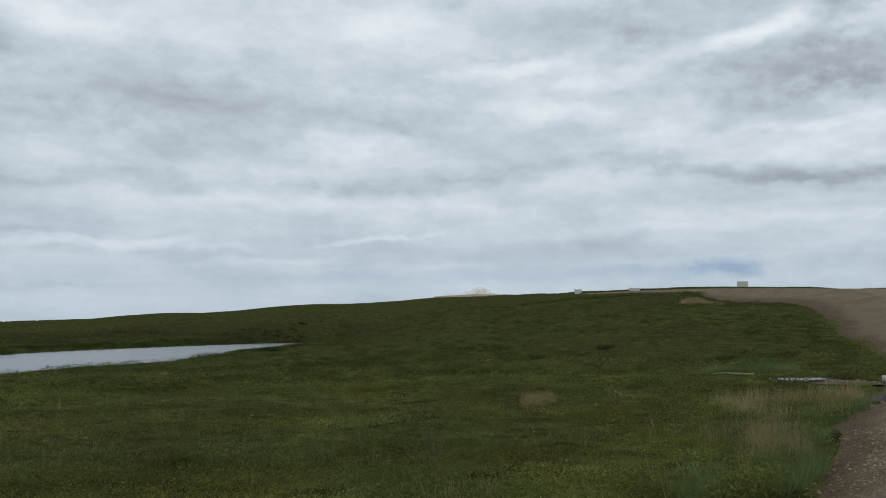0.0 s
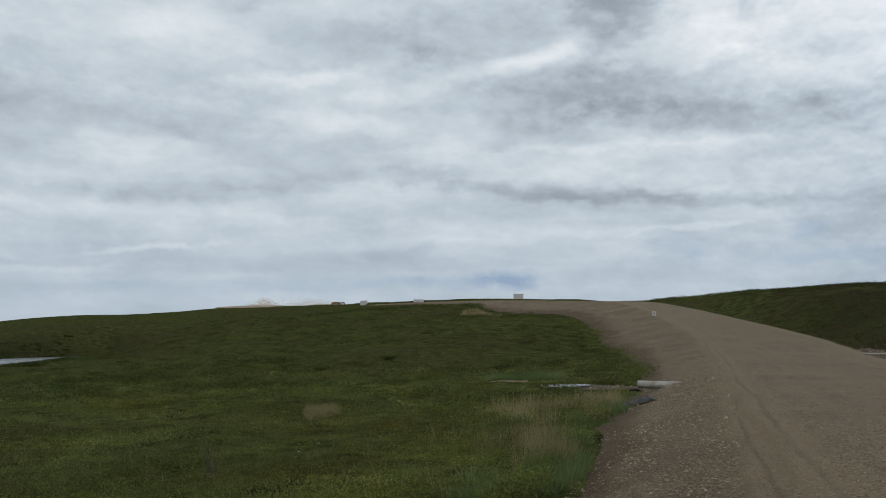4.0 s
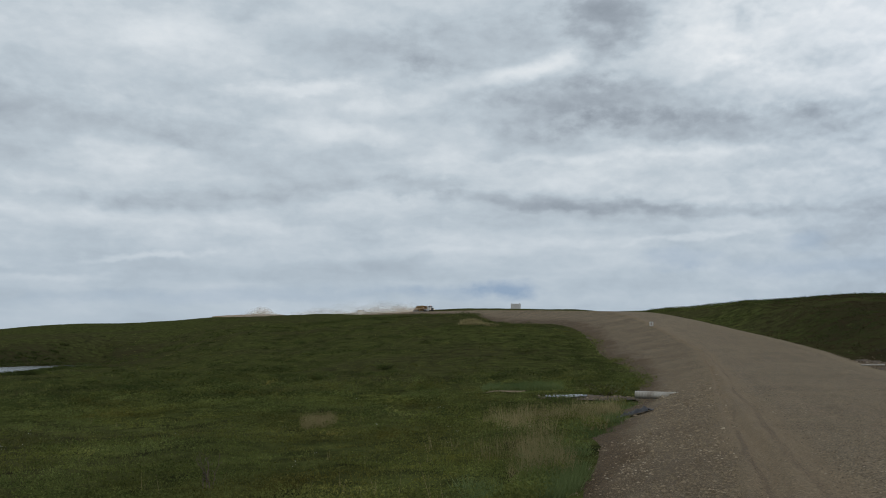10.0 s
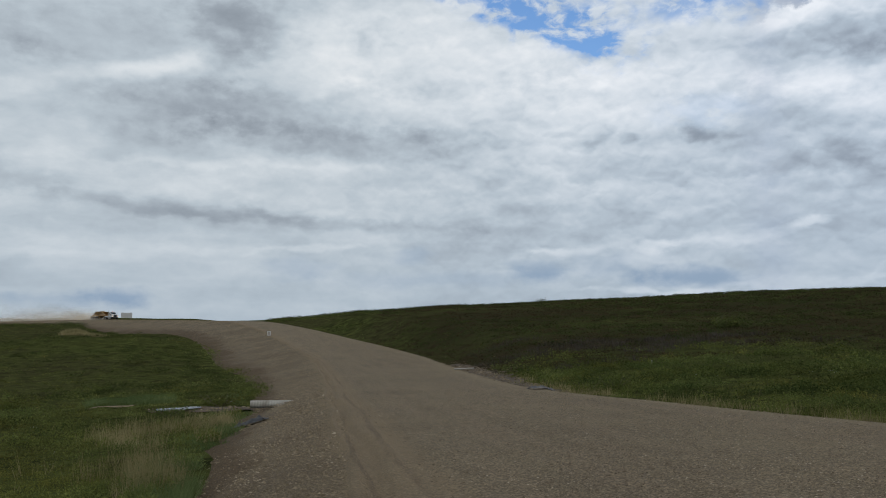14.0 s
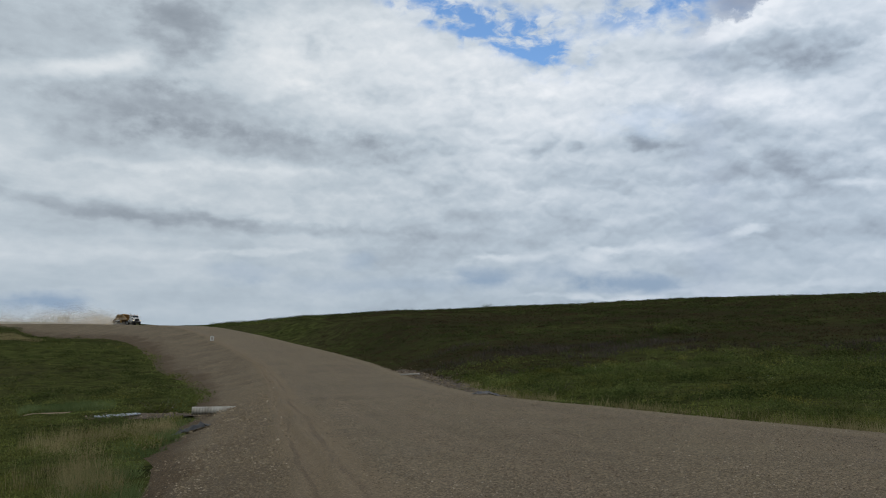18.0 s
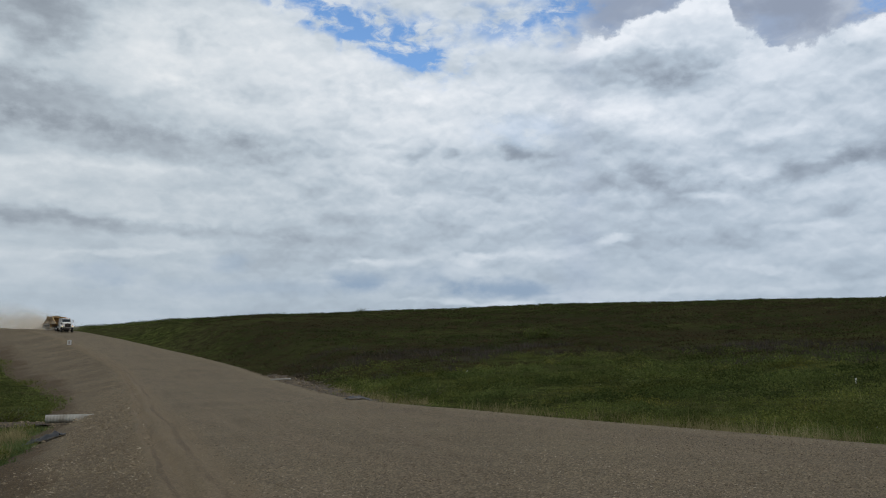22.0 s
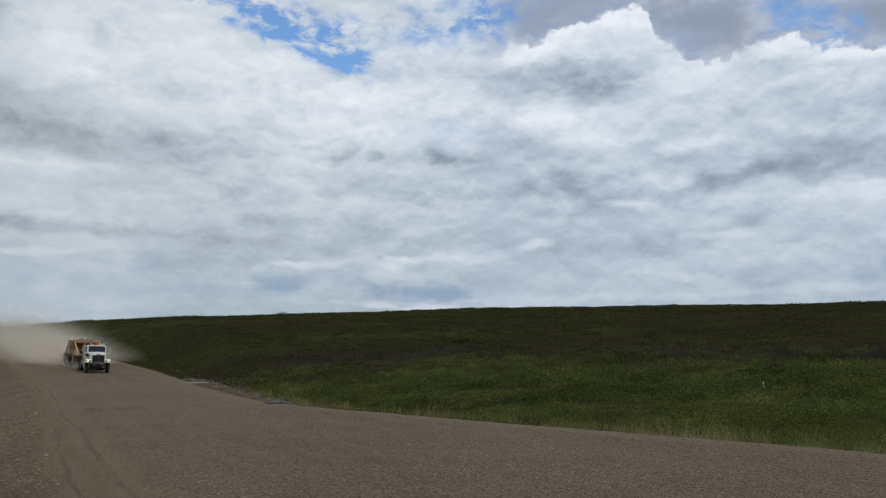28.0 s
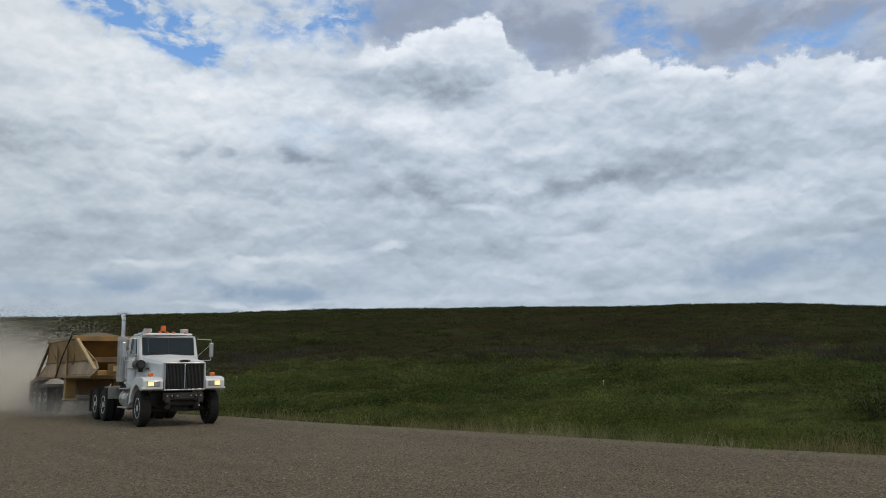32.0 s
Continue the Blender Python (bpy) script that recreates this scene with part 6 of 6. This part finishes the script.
S_HERE = float(LINE_S[np.argmin(np.hypot(LINE[:, 0] - 7.6, LINE[:, 1]))])


def build_stones():
    rng = VEG
    n = 23000
    ahead = np.exp(rng.uniform(math.log(7), math.log(150), n))
    s = S_HERE + ahead
    wl, bank = np.interp(s, LINE_S, LINE[:, 3]), np.interp(s, LINE_S, LINE[:, 5])
    u = wl + bank * np.where(rng.uniform(0, 1, n) < 0.85, rng.uniform(-0.12, 0.70, n), rng.uniform(0.6, 1.0, n))
    x, y = on_road(s, u)
    size = (0.007 + 0.019 * rng.uniform(0, 1, n) ** 3) * (0.8 + np.minimum(ahead, 36) / 30)
    big = rng.uniform(0, 1, n) > 0.985
    size[big] *= 2.2
    pebbles("bank_stones", x, y, road_top(s, u) + 0.25 * size + 0.012, size, "pale rounded stones on the gravel bank")
    n = 78000
    ahead = np.exp(rng.uniform(math.log(6.5), math.log(40), n))
    az = np.radians(rng.uniform(-8, 60, n))
    x, y = ahead * np.sin(az), ahead * np.cos(az)
    idx, left = near_road(x, y)
    ok = (left < LINE[idx, 3] - 1.1) & (left > -LINE[idx, 4])
    x, y, idx, left, ahead = x[ok], y[ok], idx[ok], left[ok], ahead[ok]
    size = (0.0062 + 0.0110 * rng.uniform(0, 1, len(x)) ** 3) * (0.8 + ahead / 28)
    pebbles("road_gravel", x, y, road_top(LINE_S[idx], left) + 0.3 * size, size, "loose mixed gravel on the road", MAT_GRAVEL)
    # clods along the right edge
    n = 2200
    ahead = np.exp(rng.uniform(math.log(8), math.log(120), n))
    s = S_HERE + ahead
    u = -np.interp(s, LINE_S, LINE[:, 4]) - RIGHT_BANK * rng.uniform(0, 1.1, n)
    x, y = on_road(s, u)
    size = (0.012 + 0.03 * rng.uniform(0, 1, n) ** 3) * (0.8 + ahead / 60)
    pebbles("edge_stones", x, y, road_top(s, u) + 0.2 * size, size, "pale stones along the far edge of the road")


build_stones()


# ---- signs, posts, culverts and litter ----
def build_marker_sign():
    x, y = polar(-9.35, 144)
    z = float(road_top(np.array([LINE_S[near_road(np.array([x]), np.array([y]))[0][0]]]), near_road(np.array([x]), np.array([y]))[1])[0])
    s = thing("marker_sign", "small square white road marker sign on a post", "sign", pose(x, y, z - 0.1))
    part("post", boxes((-0.03, 0.03, -0.03, 0.03, 0, 1.0)), MAT_WOOD, s)
    p = part("panel", boxes((-0.31, 0.31, -0.05, -0.03, 0.20, 0.92, 0.01)), MAT_SIGN, s, "white panel with a dark mark")
    part("mark", boxes((-0.13, 0.13, -0.056, -0.05, 0.32, 0.80)), MAT_SIGN_RED, p)


def build_board(az, d, w, h, bottom, label):
    x, y = polar(az, d)
    lift = bottom - ground_z(x, y) + 0.2
    s = thing("road_board", label, "sign", pose(x, y, ground_z(x, y) - 0.2, 0, 0, -az + 12), "boards by the far road")
    for px in (-0.4 * w, 0.4 * w):
        part("post", boxes((px - 0.08, px + 0.08, 0.03, 0.17, 0, h + lift + 0.15)), MAT_WOOD, s)
    b = part("panel", boxes((-w / 2, w / 2, -0.03, 0.03, lift, lift + h, 0.01)), MAT_SIGN, s, "blank grey-white panel seen from far")
    part("panel_rail", boxes((-w / 2, w / 2, 0.03, 0.07, lift + 0.2 * h, lift + 0.28 * h), (-w / 2, w / 2, 0.03, 0.07, lift + 0.7 * h, lift + 0.78 * h)), MAT_STEEL, b)


def letter(char, size, parent, at, mat, thick=0.002):
    c = bpy.data.curves.new("digit", "FONT")
    c.body, c.size, c.extrude, c.align_x = char, size, thick, "CENTER"
    tmp = bpy.data.objects.new("digit", c)
    me = bpy.data.meshes.new_from_object(tmp)
    bpy.data.objects.remove(tmp)
    me.materials.append(mat)
    ob = new("digit", me)
    ob.parent = parent
    ob.matrix_basis = at
    return ob


def build_km_post():
    x, y = polar(-65.20, 9.0)
    s = thing("kilometre_post", "white kilometre post with a blue number plate reading 80", "post", pose(x, y, ground_z(x, y) - 0.1, 0, -2.8, 65))
    top = 0.845 - s.matrix_basis.translation.z
    part("stake", boxes((-0.039, 0.039, -0.012, 0.012, 0, top, 0.006)), MAT_POST, s)
    plate = part("number_plate", boxes((-0.040, 0.040, -0.017, -0.012, top - 0.29, top - 0.005)), MAT_BLUE, s, "blue plate with white digits")
    part("reflector_strip", boxes((0.030, 0.039, -0.019, -0.017, top - 0.28, top - 0.02)), MAT_STEEL, plate)
    letter("8", 0.14, plate, pose(-0.006, -0.0185, top - 0.135, 90, 0, 0), MAT_LETTER)
    letter("0", 0.14, plate, pose(-0.006, -0.0185, top - 0.265, 90, 0, 0), MAT_LETTER)


def build_stake(az, d, h):
    x, y = polar(az, d)
    s = thing("survey_stake", "thin pale survey stake in the tundra", "stake", pose(x, y, ground_z(x, y) - 0.1, 2, 3, 20))
    part("lath", boxes((-0.03, 0.03, -0.015, 0.015, 0, h + 0.1)), MAT_POST, s)
    part("flag_tip", boxes((-0.032, 0.032, -0.017, 0.017, h + 0.02, h + 0.1)), MAT_LETTER, s)


def build_culvert(start, end, radius, label):
    """A corrugated pipe between two points of its axis."""
    a, b = Vector(start), Vector(end)
    c = thing("culvert", label, "culvert", Matrix.Translation(a) @ (b - a).to_track_quat("X", "Z").to_matrix().to_4x4())
    n = int((b - a).length / 0.065)
    prof = []
    for i in range(n + 1):
        prof.append((radius + 0.016 * math.sin(i * math.pi / 1.0 + (i % 2) * math.pi / 2) * (1 if i % 2 else -1), (b - a).length * i / n))
    bm = bmesh.new()
    rings = [[(h, r * math.cos(2 * math.pi * k / 20), r * math.sin(2 * math.pi * k / 20)) for k in range(20)] for r, h in prof]
    inner = [[(h, (radius - 0.05) * math.cos(2 * math.pi * k / 20), (radius - 0.05) * math.sin(2 * math.pi * k / 20)) for k in range(20)] for h in ((b - a).length, 0.0)]
    loft(bm, rings + inner + [rings[0]], caps=False)
    part("pipe", bm, MAT_CULVERT, c, "corrugated galvanised pipe")


def build_cloth(az, d, w, l, mat, label, seed, lift=0.12):
    """A crumpled sheet lying on the ground."""
    x, y = polar(az, d)
    rng = np.random.default_rng(seed)
    g = 16
    u, v = np.meshgrid(np.linspace(-w / 2, w / 2, g), np.linspace(-l / 2, l / 2, g))
    u = u + 0.12 * w * value_noise(v * 3 / l, u * 2 / w, seed)
    px, py = x + u, y + v
    idx, left = near_road(px.ravel(), py.ravel())
    z = np.maximum(land_height(px.ravel(), py.ravel(), False), np.where((left < LINE[idx, 3] + LINE[idx, 5] + 0.3) & (left > -LINE[idx, 4] - RIGHT_BANK), road_top(LINE_S[idx], left), -9.0)).reshape(u.shape)
    edge = np.minimum(1 - np.abs(u) / (w * 0.55), 1 - np.abs(v) / (l * 0.55))
    z = z + 0.03 + lift * np.clip(edge * 2, 0, 1) * (1 + value_noise(u * 9 / w, v * 9 / l, seed + 1)) + 0.06 * rng.uniform(0, 1, u.shape)
    me = sheet("crumpled_sheet", px, py, z, mat)
    tagged(new("crumpled_sheet", me), label, "fabric")


def build_creek():
    """The wet gravel bed below the culvert, with a strip of pale water."""
    def strip(name, pts, half, mat, label, lift, seed):
        p = spline([(x, y, h) for (x, y), h in zip(pts, half)], 0.4)
        t = np.gradient(p[:, :2], axis=0)
        t /= np.linalg.norm(t, axis=1)[:, None]
        k = np.linspace(-1, 1, 7)
        wob = 1 + 0.35 * value_noise(np.arange(len(p)) / 2.5, np.zeros(len(p)), seed)
        xs = p[:, :1] - t[:, 1:] * (p[:, 2] * wob)[:, None] * k
        ys = p[:, 1:2] + t[:, :1] * (p[:, 2] * wob)[:, None] * k
        zs = land_height(xs.ravel(), ys.ravel()).reshape(xs.shape)
        if name == "creek_water":
            zs = np.repeat(zs.mean(axis=1, keepdims=True), 7, 1)
        tagged(new(name, sheet(name, xs, ys, zs + lift - 0.05 * np.abs(k)[None] ** 4, mat)), label, kind="structure", category="creek")
    strip("creek_bed", [polar(-10.6, 42.8), polar(-12.5, 44.6), polar(-14.5, 45.8), polar(-16.8, 45.4)], (0.8, 1.6, 1.7, 0.5), MAT_MUD, "wet brown gravel creek bed", 0.10, 51)
    strip("gravel_bar", [polar(-17.6, 51.3), polar(-19, 51.8), polar(-20.3, 51.4)], (0.2, 0.5, 0.2), MAT_STONE, "pale dry gravel bar by the creek", 0.16, 53)
    water = [polar(-13.7, 45.2), polar(-15.0, 45.0), polar(-16.3, 45.0)]
    strip("creek_water", water, (0.5, 1.1, 0.6), MAT_WATER, "narrow strip of bright creek water", 0.20, 52)
    # brown spoil along the right edge of the road, with pale stones in it
    ahead = np.arange(44, 92, 6.0)
    su = S_HERE + ahead
    off = np.interp(su, LINE_S, LINE[:, 4]) + RIGHT_BANK + 0.7
    sx, sy = on_road(su, -off)
    strip("spoil_edge", list(zip(sx, sy)), tuple(0.5 + 0.9 * np.exp(-((ahead - 68) / 14) ** 2)), MAT_MUD, "bare brown spoil along the road's far edge", 0.07, 54)
    n = 420
    far = S_HERE + VEG.normal(68, 9, n)
    across = -np.interp(far, LINE_S, LINE[:, 4]) - RIGHT_BANK - np.abs(VEG.normal(0.5, 1.3, n))
    px, py = on_road(far, across)
    pebbles("spoil_stones", px, py, land_height(px, py) + 0.10, 0.035 + 0.10 * VEG.uniform(0, 1, n) ** 3, "pale stones in the spoil beside the drain pipe")
    n = 160
    k = VEG.uniform(0, 1, n)
    az = -10.4 - 6.5 * k
    d = 43.5 + 2.0 * k**1.5 + 1.4 * VEG.normal(0, 0.6, n)
    x, y = d * np.sin(np.radians(az)), d * np.cos(np.radians(az))
    pebbles("creek_stones", x, y, land_height(x, y) + 0.13, 0.03 + 0.06 * VEG.uniform(0, 1, n) ** 3, "pale stones along the creek bed")


build_marker_sign()
build_board(-28.7, 452, 3.8, 2.69, 19.68, "grey-white board on two posts by the far road")
build_board(-25.0, 404, 5.0, 1.34, 19.45, "long grey-white board on posts by the far road")
build_board(-18.25, 362, 4.3, 2.15, 18.99, "large grey-white board on the ridge")
build_km_post()
build_stake(15.95, 62, 0.22)
build_stake(40.1, 44, 0.26)
build_creek()
x0, y0 = polar(-10.25, 42.0)
build_culvert((x0 - 0.2, y0 + 0.1, -0.52), (x0 + 11.5, y0 + 0.5, -0.62), 0.19, "grey corrugated steel culvert under the road")


def build_pale_pipe():
    x, y = polar(3.6, 70)
    z = ground_z(x, y)
    s = thing("drain_pipe", "pale steel drain pipe resting on a short post", "pipe", pose(x, y, z + 0.05, 0, -1, 3))
    part("pipe", rods([(-0.8, 0, 0.50), (0.8, 0, 0.50)], 0.06, 14), MAT_CULVERT, s)
    part("leg", boxes((-0.05, 0.05, -0.05, 0.05, 0, 0.46)), MAT_WOOD, s)


build_pale_pipe()
build_cloth(-10.5, 31.4, 1.1, 0.9, MAT_TARP, "crumpled black fabric on the muddy bank", 61, 0.10)
build_cloth(8.75, 40.5, 1.3, 0.8, MAT_GREY_TARP, "crumpled grey fabric at the road edge", 62, 0.07)

# ---- what moves ----
# seconds at which the truck's front axle passes the rows of the road's line
PASSES = ((0, 19), (4, 18), (9, 17), (13, 16), (16.5, 15), (19, 14), (21, 13), (23, 12), (25, 11), (28, 9), (29, 8), (30, 7), (31, 6), (32, 5))


def road_place(s):
    x, y, z = (float(np.interp(s, LINE_S, LINE[:, i])) for i in range(3))
    return Vector((x, y, z + 0.045))


PASS_T = np.array([t for t, _ in PASSES], float)
PASS_S = np.array([LINE_S[np.argmin(np.hypot(LINE[:, 0] - ROAD[i][0], LINE[:, 1] - ROAD[i][1]))] for _, i in PASSES])
PASS_M = hermite_slopes(PASS_T, PASS_S)


def truck_s(t):
    i = min(max(int(np.searchsorted(PASS_T, t)) - 1, 0), len(PASS_T) - 2)
    h = PASS_T[i + 1] - PASS_T[i]
    k = (t - PASS_T[i]) / h
    return float((2 * k**3 - 3 * k**2 + 1) * PASS_S[i] + (k**3 - 2 * k**2 + k) * h * PASS_M[i] + (3 * k**2 - 2 * k**3) * PASS_S[i + 1] + (k**3 - k**2) * h * PASS_M[i + 1])


def heading_pose(front, back, lean=0.0, crab=0.0):
    fwd = (front - back).normalized()
    right = fwd.cross(Vector((0, 0, 1))).normalized()
    up = right.cross(fwd)
    m = Matrix((right, fwd, up)).transposed().to_4x4()
    return Matrix.Translation(front) @ m @ pose(0, 0, 0, 0, lean, crab)


def motions():
    steps = [0.5 * k for k in range(65)]
    walk(TRUCK, [(t, heading_pose(road_place(truck_s(t)), road_place(truck_s(t) + 5.0), -1.0, -2.5)) for t in steps])
    walk(TRAILER, [(t, heading_pose(road_place(truck_s(t) + 4.98), road_place(truck_s(t) + 14.2), -0.6, -1.0)) for t in steps])
    start = truck_s(0)
    spins = [(k / FPS, -math.degrees((start - truck_s(k / FPS)) / 0.513)) for k in range(32 * FPS + 1)]
    for wheel, x, y, turn in WHEELS:
        base = pose(x, y, 0.54, 0, 0, turn)
        sign = 1 if turn == 0 else -1
        walk(wheel, [(t, base @ pose(0, 0, 0, sign * a)) for t, a in spins])
    for cloud, lag in DUST:
        walk(cloud, [(t, heading_pose(road_place(truck_s(t) + lag), road_place(truck_s(t) + lag + 4))) for t in steps])


motions()
